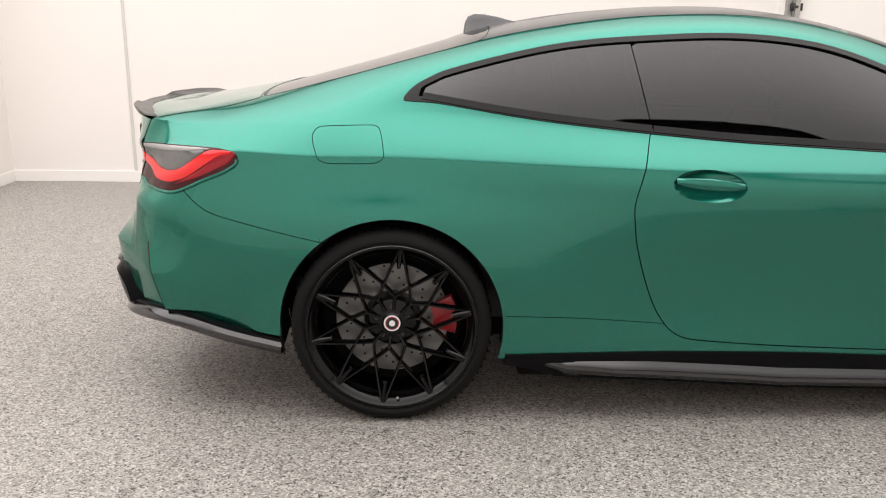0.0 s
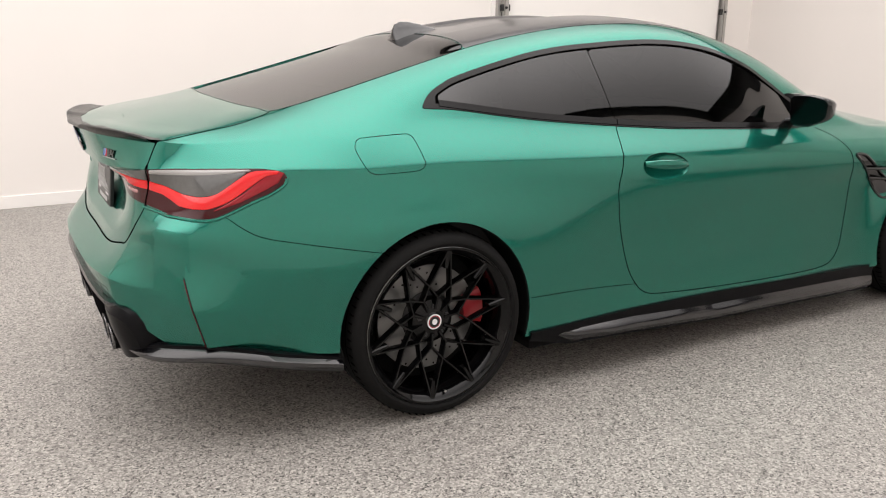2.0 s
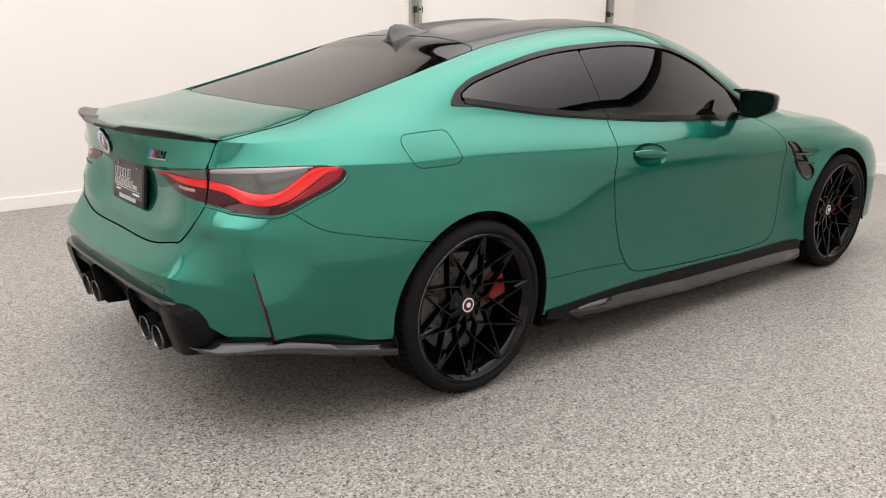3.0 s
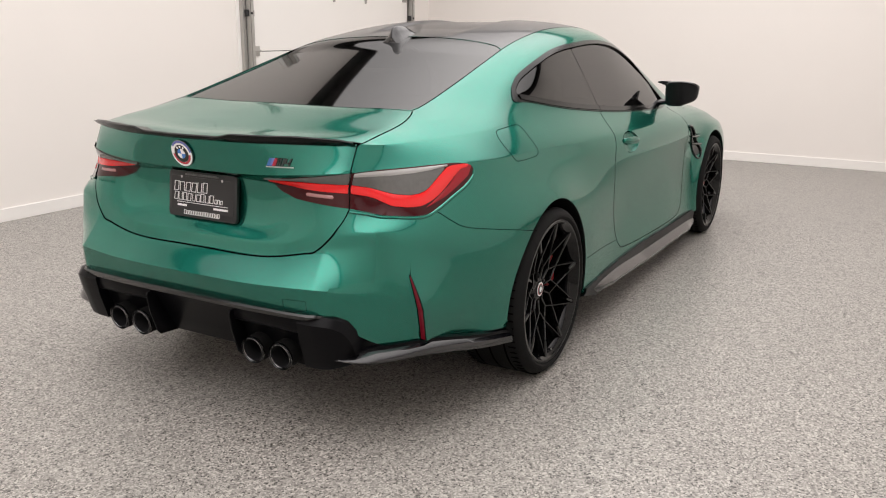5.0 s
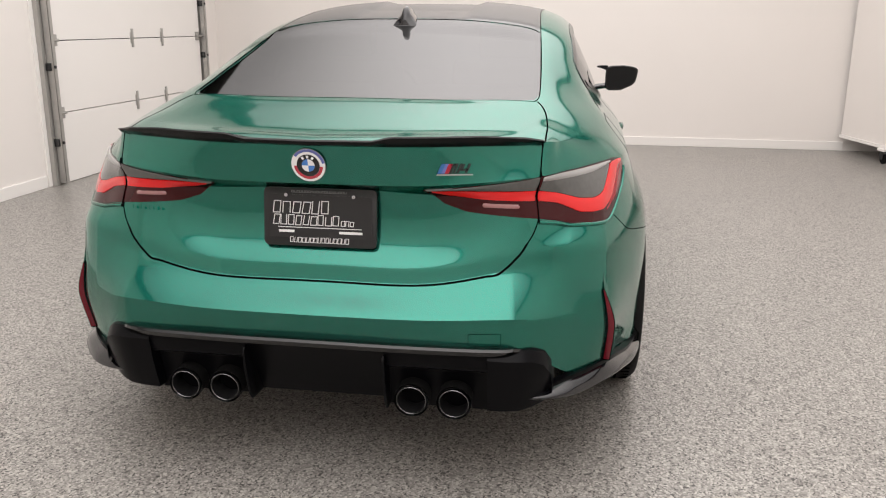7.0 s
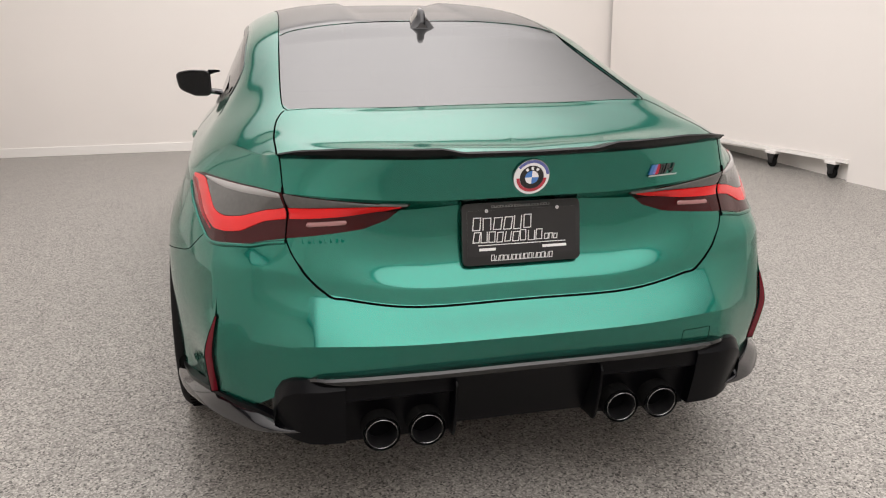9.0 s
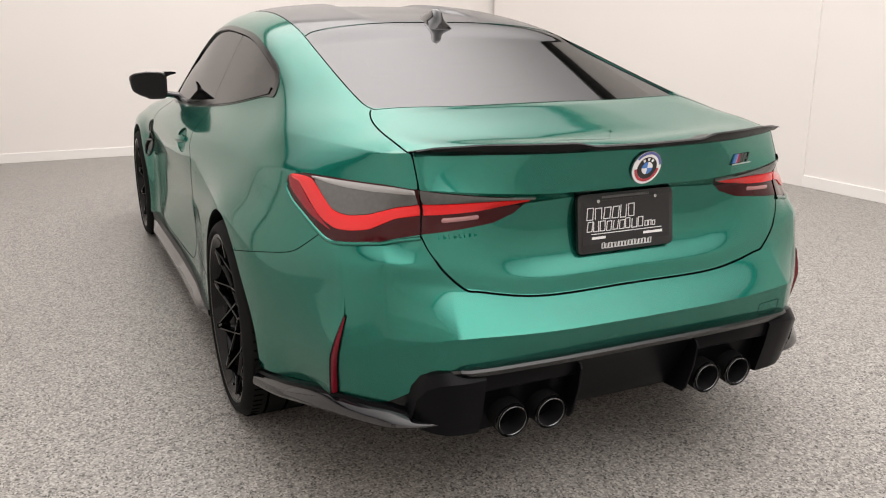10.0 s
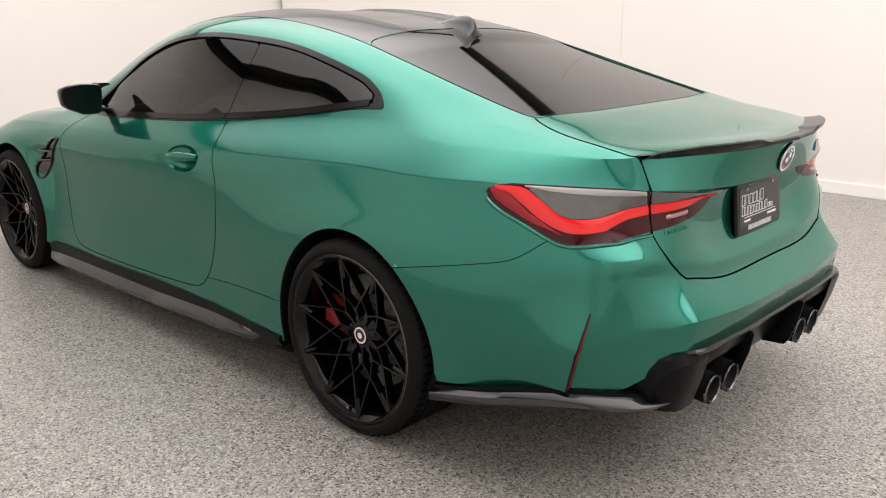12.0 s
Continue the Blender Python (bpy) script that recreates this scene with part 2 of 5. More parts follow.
def tube(pts, r, n=8, closed=False):
    bm = bmesh.new()
    add_tube(bm, pts, r, n, closed)
    return bm


def add_prism(bm, outline, depth, m=None, bevel=0.0):
    """An outline in x and z, thickened along y from 0 to depth."""
    m = m or Matrix()
    a = [bm.verts.new(m @ Vector((x, 0, z))) for x, z in outline]
    b = [bm.verts.new(m @ Vector((x, depth, z))) for x, z in outline]
    fs = [bm.faces.new(a), bm.faces.new(b[::-1])]
    for k in range(len(a)):
        fs.append(bm.faces.new((a[k], b[k], b[(k + 1) % len(a)], a[(k + 1) % len(a)])))
    if bevel:
        bmesh.ops.bevel(bm, geom=list(fs[0].edges) + list(fs[1].edges), offset=bevel, segments=2, profile=0.5, affect="EDGES")


def spline(knots, n, closed=False):
    """n points along a Catmull-Rom curve through the knots, evenly spread by knot."""
    k = np.array(knots, float)
    if closed:
        k = np.vstack([k[-1], k, k[0], k[1]])
    else:
        k = np.vstack([2 * k[0] - k[1], k, 2 * k[-1] - k[-2]])
    spans = len(k) - 3
    out = []
    for u in np.linspace(0, spans, n, endpoint=not closed):
        i = min(int(u), spans - 1)
        t = u - i
        p0, p1, p2, p3 = k[i : i + 4]
        out.append(0.5 * (2 * p1 + (p2 - p0) * t + (2 * p0 - 5 * p1 + 4 * p2 - p3) * t**2 + (3 * p1 - p0 - 3 * p2 + p3) * t**3))
    return np.array(out)


# ---- the room ----
X0, X1, Y0, Y1, ZC, ZW = -6.0, 6.5, -4.25, 3.5, 4.0, 3.80


def setting(name, bm, mat, label, category):
    return tagged(part(name, bm, mat, None, "", smooth=False), label, category, kind="structure")


setting("floor", box((X0 - 0.2, Y0 - 0.2, -0.2), (X1 + 0.2, Y1 + 0.2, 0)), FLOOR, "grey speckled epoxy chip floor with a satin coat", "floor")
setting("wall_north", box((X1, Y0 - 0.2, 0), (X1 + 0.2, Y1 + 0.2, ZW)), WALL, "plain off-white painted end wall", "wall")
setting("wall_south", box((X0 - 0.2, Y0 - 0.2, 0), (X0, Y1 + 0.2, ZW)), WALL, "plain off-white painted wall", "wall")
setting("wall_east", box((X0, Y0 - 0.2, 0), (X1, Y0, ZW)), WALL, "plain off-white painted side wall", "wall")
# The west wall has the opening of the overhead door.
GD0, GD1, GDZ = 3.20, 5.86, 2.75
bm = box((X0, Y1, 0), (GD0, Y1 + 0.2, ZW))
add_box(bm, (GD1, Y1, 0), (X1, Y1 + 0.2, ZW))
add_box(bm, (GD0, Y1, GDZ), (GD1, Y1 + 0.2, ZW))
setting("wall_west", bm, WALL, "off-white painted wall with a garage door opening", "wall")
setting("wall_corner", box((X0, 2.75, 0), (-3.39, Y1, ZW)), WALL, "off-white painted wall jutting into the room", "wall")
# Unseen dark strips, added above the white walls for the dark band in reflections.
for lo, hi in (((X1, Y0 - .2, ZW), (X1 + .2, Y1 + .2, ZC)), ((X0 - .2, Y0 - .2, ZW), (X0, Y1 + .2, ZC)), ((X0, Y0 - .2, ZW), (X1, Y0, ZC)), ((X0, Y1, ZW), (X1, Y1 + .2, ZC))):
    setting("wall_upper", box(lo, hi), CEIL, "dark upper wall, out of view, added for the band in reflections", "wall")
setting("ceiling", box((X0 - 0.2, Y0 - 0.2, ZC), (X1 + 0.2, Y1 + 0.2, ZC + 0.2)), CEIL, "dark painted ceiling", "ceiling")
for nm, lo, hi in (("baseboard", (-3.39, Y1 - .014, 0), (GD0 - .22, Y1, .095)), ("baseboard", (X1 - .014, -3.6, 0), (X1, Y1, .095)), ("baseboard", (X0, Y0, 0), (2.224, Y0 + .014, .095)),
                   ("baseboard", (-3.39, 2.75, 0), (-3.376, Y1 - .014, .095)), ("trim", (-2.37, Y1 - .008, .095), (-2.345, Y1, ZC))):
    setting(nm, box(lo, hi, .003), WHITE if nm == "baseboard" else JOINT, "white painted baseboard along the wall" if nm == "baseboard" else "thin pale grey joint strip on the wall", nm)

# Overhead door: four leaves between steel tracks, with rollers and hinges.
garage = tagged(new("garage_door"), "closed white sectional garage door with steel tracks", "garage door")
LEAF = 0.575
for k in range(5):
    z0, z1 = k * LEAF + .004, min((k + 1) * LEAF, GDZ + .1) - .003
    part("door_leaf", box((GD0 - .06, Y1 - .045, z0), (GD1 + .06, Y1 - .003, z1), .004), WHITE, garage, smooth=False)
    for hx in (4.45, 5.04):
        if k:
            bm = box((hx - .03, Y1 - .049, z0 - .05), (hx + .03, Y1 - .045, z0 + .05), .002)
            add_tube(bm, [(hx - .028, Y1 - .054, z0), (hx + .028, Y1 - .054, z0)], .009, 8)
            add_box(bm, (hx - .016, Y1 - .058, z0 - .085), (hx + .016, Y1 - .047, z0 + .085), .003)
            part("hinge", bm, GALV, garage, "galvanised steel hinge")
    for rx, d in ((GD0 + .01, 1), (GD1 - .01, -1)):
        if k:
            bm = box((rx - .04, Y1 - .058, z0 - .045), (rx + .04, Y1 - .045, z0 + .045), .003)
            add_tube(bm, [(rx - .09 * d, Y1 - .075, z0), (rx + .03 * d, Y1 - .075, z0)], .011, 8)
            part("roller_bracket", bm, GALV, garage)
for tx, d in ((GD0 - .10, -1), (GD1 + .10, 1)):
    bm = box((tx - .012, Y1 - .11, .02), (tx - .009, Y1 - .05, 2.9))
    add_box(bm, (tx - .012, Y1 - .11, .02), (tx + .03, Y1 - .107, 2.9))
    add_box(bm, (tx - .012, Y1 - .053, .02), (tx + .03, Y1 - .05, 2.9))
    part("track", bm, GALV, garage, "galvanised steel door track", smooth=False)
    part("track_angle", box((tx + .035 * d - .02, Y1 - .05, 0), (tx + .035 * d + .02, Y1 - .002, 2.9), .002), GALV, garage, smooth=False)
    for bz in (.35, .95, 1.5, 2.1):
        bm = box((tx - .03, Y1 - .09, bz - .03), (tx + .06, Y1 - .045, bz + .03), .004)
        add_tube(bm, [(tx, Y1 - .12, bz), (tx, Y1 - .09, bz)], .012, 8)
        part("track_bracket", bm, DARKMETAL, garage)
    part("weather_strip", box((tx + .07 * d - .03, Y1 - .012, 0), (tx + .07 * d + .03, Y1 + .002, 2.9), .002), WHITE, garage, smooth=False)

# White board on casters that stands aslant before the east wall.
board = tagged(new("rolling_partition"), "large white wall board on black casters", "partition")
A, B = Vector((6.44, -3.56, 0)), Vector((3.02, -4.225, 0))
dirv = (B - A).normalized()
M = Matrix.Translation(A) @ Matrix.Rotation(math.atan2(dirv.y, dirv.x), 4, "Z")
LEN = (B - A).length


def bowed(x0, x1, z0, z1, half, n=40, back=None):
    """An upright sheet that follows the board and swings softly into the east wall."""
    bm, prev = bmesh.new(), None
    for k in range(n + 1):
        x = x0 + (x1 - x0) * k / n
        y = B.y + (x - B.x) * (A.y - B.y) / (A.x - B.x) if x > 3.6 else Y0 + .004 + .07064 * (x - 2.224) ** 2
        yb = y - half if back is None else back
        row = [bm.verts.new(c) for c in ((x, y + half, z0), (x, y + half, z1), (x, yb, z1), (x, yb, z0))]
        if prev:
            for i in range(4):
                bm.faces.new((prev[i], prev[(i + 1) % 4], row[(i + 1) % 4], row[i]))
        else:
            bm.faces.new(row)
        prev = row
    bm.faces.new(prev[::-1])
    bmesh.ops.recalc_face_normals(bm, faces=bm.faces)
    return bm


part("panel", bowed(A.x, 3.02, .185, 3.2, .007), WALL, board)
part("bottom_rail", bowed(A.x, 3.02, .152, .183, .026), WHITE, board)
setting("wall_curve", bowed(3.0197, 2.224, 0, 3.2, .007, back=Y0 - .002), WALL, "off-white wall that bows out towards the rolling board", "wall")
for cx in (.85, 2.62, 3.3):
    bm = box((cx - .06, -.045, .125), (cx + .06, .045, .151), .004, M)
    part("caster_plate", bm, WHITE, board)
    bm = bmesh.new()
    for sd in (-1, 1):
        add_prism(bm, [(cx - .045, .125), (cx + .045, .125), (cx + .02, .04), (cx - .02, .04)], .006, M @ Matrix.Translation((0, .026 * sd - .003, 0)), .001)
    part("caster_fork", bm, DARKMETAL, board)
    bm = bmesh.new()
    add_lathe(bm, [(.001, -.015), (.04, -.015), (.048, -.01), (.048, .01), (.04, .015), (.001, .015)], 28, M @ Matrix.Translation((cx, 0, .048)))
    part("caster_wheel", bm, RUBBER, board)
part("caster_brace", tube([M @ Vector((.85, 0, .142)), M @ Vector((2.62, 0, .142))], .012), WHITE, board)


# ---- the car: design lines of one half, from the tail round to the nose ----
# Each line runs through the same seventeen stations; the surface is spanned between the lines.
LINES = {}
LINES["sill"] = [(-1.045, 0, .472), (-1.042, .30, .472), (-1.018, .55, .466), (-.900, .690, .365), (-.79, .785, .345), (-.55, .855, .32), (-.37, .912, .30), (.05, .935, .26), (.45, .93, .228),
                 (.9, .905, .235), (1.4, .895, .23), (1.9, .90, .218), (2.36, .896, .215), (2.58, .935, .22), (3.25, .92, .25), (3.58, .72, .22), (3.72, 0, .20)]
LINES["low"] = [(-1.071, 0, .550), (-1.064, .30, .551), (-1.030, .545, .556), (-.914, .702, .53), (-.82, .797, .49), (-.55, .877, .45), (-.3, .930, .45), (.05, .945, .45), (.45, .93, .38),
                (.9, .89, .40), (1.4, .882, .40), (1.9, .884, .40), (2.36, .880, .42), (2.58, .940, .45), (3.25, .925, .45), (3.6, .73, .42), (3.74, 0, .40)]
LINES["shelf"] = [(-.984, 0, .624), (-.982, .30, .627), (-.954, .53, .668), (-.901, .690, .682), (-.813, .785, .660), (-.567, .877, .615), (-.3, .935, .60), (.05, .945, .62), (.45, .925, .55),
                  (.9, .893, .55), (1.4, .886, .55), (1.9, .884, .55), (2.38, .878, .57), (2.62, .936, .60), (3.25, .92, .60), (3.6, .72, .55), (3.74, 0, .53)]
LINES["lid_low"] = [(-.974, 0, .664), (-.972, .30, .667), (-.947, .53, .708), (-.896, .686, .733), (-.803, .781, .722), (-.58, .863, .70), (-.3, .923, .71), (.05, .931, .73), (.45, .914, .67),
                    (.9, .903, .66), (1.4, .898, .66), (1.9, .89, .66), (2.40, .880, .67), (2.72, .926, .69), (3.25, .905, .67), (3.58, .70, .63), (3.73, 0, .60)]
LINES["lamp_low"] = [(-.936, 0, .712), (-.938, .28, .718), (-.925, .53, .795), (-.85, .68, .785), (-.765, .77, .78), (-.56, .848, .785), (-.3, .893, .79), (.05, .899, .80), (.45, .898, .77),
                     (.9, .905, .76), (1.4, .905, .76), (1.9, .90, .755), (2.4, .895, .755), (2.86, .905, .76), (3.25, .87, .73), (3.55, .67, .70), (3.71, 0, .66)]
LINES["recess"] = [(-.92, 0, .872), (-.93, .30, .86), (-.915, .52, .86), (-.82, .67, .86), (-.71, .765, .855), (-.53, .832, .86), (-.28, .867, .865), (.05, .874, .87), (.45, .887, .85),
                   (.9, .899, .835), (1.4, .899, .828), (1.9, .892, .823), (2.4, .88, .81), (2.86, .872, .79), (3.2, .835, .765), (3.5, .63, .73), (3.68, 0, .69)]
LINES["crease"] = [(-1.002, 0, .893), (-.98, .30, .893), (-.92, .55, .91), (-.82, .66, .917), (-.67, .755, .917), (-.493, .828, .916), (-.25, .855, .905), (.05, .862, .905), (.45, .878, .888),
                   (.9, .884, .875), (1.4, .88, .868), (1.9, .87, .862), (2.4, .845, .85), (2.86, .835, .828), (3.15, .79, .80), (3.45, .58, .76), (3.62, 0, .72)]
LINES["belt"] = [(-1.03, 0, 1.002), (-.99, .30, 1.002), (-.865, .58, 1.0), (-.77, .645, .992), (-.64, .69, .995), (-.48, .735, 1.0), (-.25, .775, 1.005), (.05, .745, 1.045), (.45, .775, 1.015),
                 (.9, .797, .973), (1.4, .81, .948), (1.9, .80, .93), (2.4, .76, .903), (2.86, .74, .868), (3.1, .70, .838), (3.35, .50, .795), (3.5, 0, .765)]
LINES["rail"] = [(-.96, 0, 1.012), (-.93, .27, 1.015), (-.83, .53, 1.012), (-.73, .60, 1.02), (-.60, .625, 1.03), (-.44, .65, 1.055), (-.18, .66, 1.095), (.12, .655, 1.175), (.45, .645, 1.262),
                 (.9, .63, 1.318), (1.4, .635, 1.308), (1.9, .69, 1.12), (2.4, .74, .920), (2.86, .66, .880), (3.05, .60, .852), (3.25, .42, .815), (3.45, 0, .78)]
LINES["edge"] = [(-.92, 0, 1.013), (-.88, .25, 1.017), (-.79, .48, 1.019), (-.69, .545, 1.032), (-.57, .56, 1.053), (-.42, .56, 1.086), (-.14, .555, 1.16), (.15, .54, 1.238), (.45, .525, 1.309),
                 (.9, .52, 1.366), (1.4, .53, 1.358), (1.9, .56, 1.225), (2.38, .58, .985), (2.86, .50, .900), (3.0, .45, .872), (3.2, .32, .83), (3.4, 0, .795)]
LINES["mid"] = [(-.88, 0, 1.017), (-.84, .20, 1.022), (-.75, .30, 1.0335), (-.66, .31, 1.0485), (-.55, .31, 1.0665), (-.44, .32, 1.087), (-.17, .31, 1.182), (.12, .30, 1.257), (.45, .29, 1.336),
                (.9, .29, 1.397), (1.4, .30, 1.389), (1.9, .32, 1.26), (2.42, .33, 1.012), (2.86, .28, .918), (3.0, .25, .888), (3.2, .18, .845), (3.38, 0, .80)]
LINES["spine"] = [(-.85, 0, 1.020), (-.80, 0, 1.0286), (-.72, 0, 1.0424), (-.64, 0, 1.0561), (-.56, 0, 1.070), (-.46, 0, 1.087), (-.20, 0, 1.178), (.08, 0, 1.250), (.45, 0, 1.341),
                  (.9, 0, 1.404), (1.4, 0, 1.397), (1.9, 0, 1.275), (2.45, 0, 1.022), (2.86, 0, .925), (3.05, 0, .885), (3.2, 0, .852), (3.35, 0, .81)]
# How sharply the surface breaks at each line, at the tail and along the flank.
CREASE = {"low": (1.0, 0.15), "shelf": (0.5, 0.0), "lid_low": (0.7, 0.0), "recess": (0.6, 0.0), "crease": (1.0, 0.75), "belt": (0.9, 0.15), "rail": (0.0, 0.4), "edge": (0.0, 0.3)}
PER_SPAN_U = 26
PER_SPAN_V = [10, 10, 8, 8, 12, 10, 16, 30, 14, 14, 14]
ROW_AT = np.concatenate([[0], np.cumsum(PER_SPAN_V)])


# Corners of the tail: how sharply some lines turn at the second, third and fourth station.
TURN_AT = {"sill": (.3, .3, .6), "low": (.6, .4, .5), "shelf": (.6, .4, .5), "lid_low": (.4, .3, .3), "lamp_low": (0, 0, .4)}


def run_line(name):
    k = np.array(LINES[name], float)
    d = np.diff(k, axis=0)
    m = np.vstack([d[:1], (d[1:] + d[:-1]) / 2, d[-1:]])
    into, away = m.copy(), m.copy()
    for st, w in zip((2, 3, 4), TURN_AT.get(name, (0, 0, 0))):
        into[st] = (1 - w) * m[st] + w * d[st - 1]
        away[st] = (1 - w) * m[st] + w * d[st]
    out = []
    for i in range(len(d)):
        for t in np.arange(PER_SPAN_U) / PER_SPAN_U:
            out.append((2 * t**3 - 3 * t**2 + 1) * k[i] + (t**3 - 2 * t**2 + t) * away[i] + (3 * t**2 - 2 * t**3) * k[i + 1] + (t**3 - t**2) * into[i + 1])
    return np.array(out + [k[-1]])


def span_surface():
    names = list(LINES)
    cols = np.stack([run_line(n) for n in names], 1)
    us = np.linspace(0, 16, len(cols))
    rows = []
    for c, u in zip(cols, us):
        tailness = min(max((4.2 - u) / 1.4, 0), 1)
        d = np.maximum(np.linalg.norm(np.diff(c, axis=0), axis=1), 1e-4)
        n = len(c)
        slope = np.diff(c, axis=0) / d[:, None]
        out = []
        tl, trr = np.zeros_like(c), np.zeros_like(c)
        for i in range(n):
            if i == 0:
                tl[i] = trr[i] = slope[0]
            elif i == n - 1:
                flat = slope[-1].copy()
                flat[2] *= 0.0 if 0 < u < 16 else 1.0
                tl[i] = trr[i] = flat
            else:
                m = (slope[i - 1] * d[i] + slope[i] * d[i - 1]) / (d[i] + d[i - 1])
                a, b = CREASE.get(names[i], (0, 0))
                w = a * tailness + b * (1 - tailness)
                tl[i] = (1 - w) * m + w * slope[i - 1]
                trr[i] = (1 - w) * m + w * slope[i]
        for i in range(n - 1):
            for t in np.arange(PER_SPAN_V[i]) / PER_SPAN_V[i]:
                h1, h2, h3, h4 = 2 * t**3 - 3 * t**2 + 1, t**3 - 2 * t**2 + t, -2 * t**3 + 3 * t**2, t**3 - t**2
                out.append(h1 * c[i] + h2 * d[i] * trr[i] + h3 * c[i + 1] + h4 * d[i] * tl[i + 1])
        out.append(c[-1])
        rows.append(out)
    grid = np.array(rows)
    grid[0, :, 1] = grid[-1, :, 1] = 0
    grid[:, -1, 1] = 0
    return grid, us


GRID, US = span_surface()
NU, NV = GRID.shape[:2]


def smooth_grid(g, times_u, times_v):
    """Evens out small waves: along the car behind the tail corner, and across the upper skin, whose middle mirrors itself."""
    u0, v0 = int(4.6 * PER_SPAN_U), ROW_AT[7]
    for k in range(max(times_u, times_v)):
        if k < times_u:
            n = g.copy()
            n[u0 + 1 : -1] = (g[u0:-2] + 2 * g[u0 + 1 : -1] + g[u0 + 2 :]) / 4
            n[1:u0 + 1, v0 + 6 :] = (g[0:u0, v0 + 6 :] + 2 * g[1 : u0 + 1, v0 + 6 :] + g[2 : u0 + 2, v0 + 6 :]) / 4
            g = n
        if k < times_v:
            n = g.copy()
            n[:, v0 + 1 : -1] = (g[:, v0:-2] + 2 * g[:, v0 + 1 : -1] + g[:, v0 + 2 :]) / 4
            over = g[:, -2] * (1, -1, 1)
            n[:, -1] = (g[:, -2] + 2 * g[:, -1] + over) / 4
            g = n
    g[0, :, 1] = g[-1, :, 1] = 0
    g[:, -1, 1] = 0
    return g


GRID = smooth_grid(GRID, 50, 24)
# The roof skin sinks a little between two long ribs.
for a in range(len(GRID)):
    for b in range(ROW_AT[9], GRID.shape[1]):
        gx, gy = GRID[a, b, 0], GRID[a, b, 1]
        along = min(max((gx - .38) / .25, 0), 1) * min(max((1.65 - gx) / .2, 0), 1)
        GRID[a, b, 2] -= .015 * along * min(max((.238 - gy) / .022, 0), 1)
VERTS = GRID.reshape(-1, 3).copy()
TRIS = []
for a in range(NU - 1):
    for b in range(NV - 1):
        i, j, k, l = a * NV + b, a * NV + b + 1, (a + 1) * NV + b + 1, (a + 1) * NV + b
        TRIS += [(i, j, k), (i, k, l)]
TRIS = np.array(TRIS)
# The way round the car, in metres from the middle of the tail, for each column.
AROUND = np.concatenate([[0], np.cumsum(np.linalg.norm(np.diff(GRID[:, ROW_AT[4], :2], axis=0), axis=1))])
VU = np.repeat(US, NV)
VS = np.repeat(AROUND, NV)
ROWOF = np.tile(np.arange(NV), NU)
OWNER = np.zeros(len(TRIS), int)
LOCKED = np.zeros(len(VERTS), bool)
PANELS = ["shell"]


def inside(poly, p):
    x, y = p[:, 0], p[:, 1]
    res = np.zeros(len(p), bool)
    for (x1, y1), (x2, y2) in zip(poly, np.roll(poly, -1, 0)):
        hit = ((y1 > y) != (y2 > y)) & (x < (x2 - x1) * (y - y1) / (y2 - y1 + 1e-12) + x1)
        res ^= hit
    return res


def flat_of(plane):
    """The surface laid out flat: 'side' x and z, 'top' x and y, 'wrap' the way round and z."""
    if plane == "side":
        return VERTS[:, [0, 2]]
    if plane == "top":
        return VERTS[:, [0, 1]]
    return np.stack([VS, VERTS[:, 2]], 1)


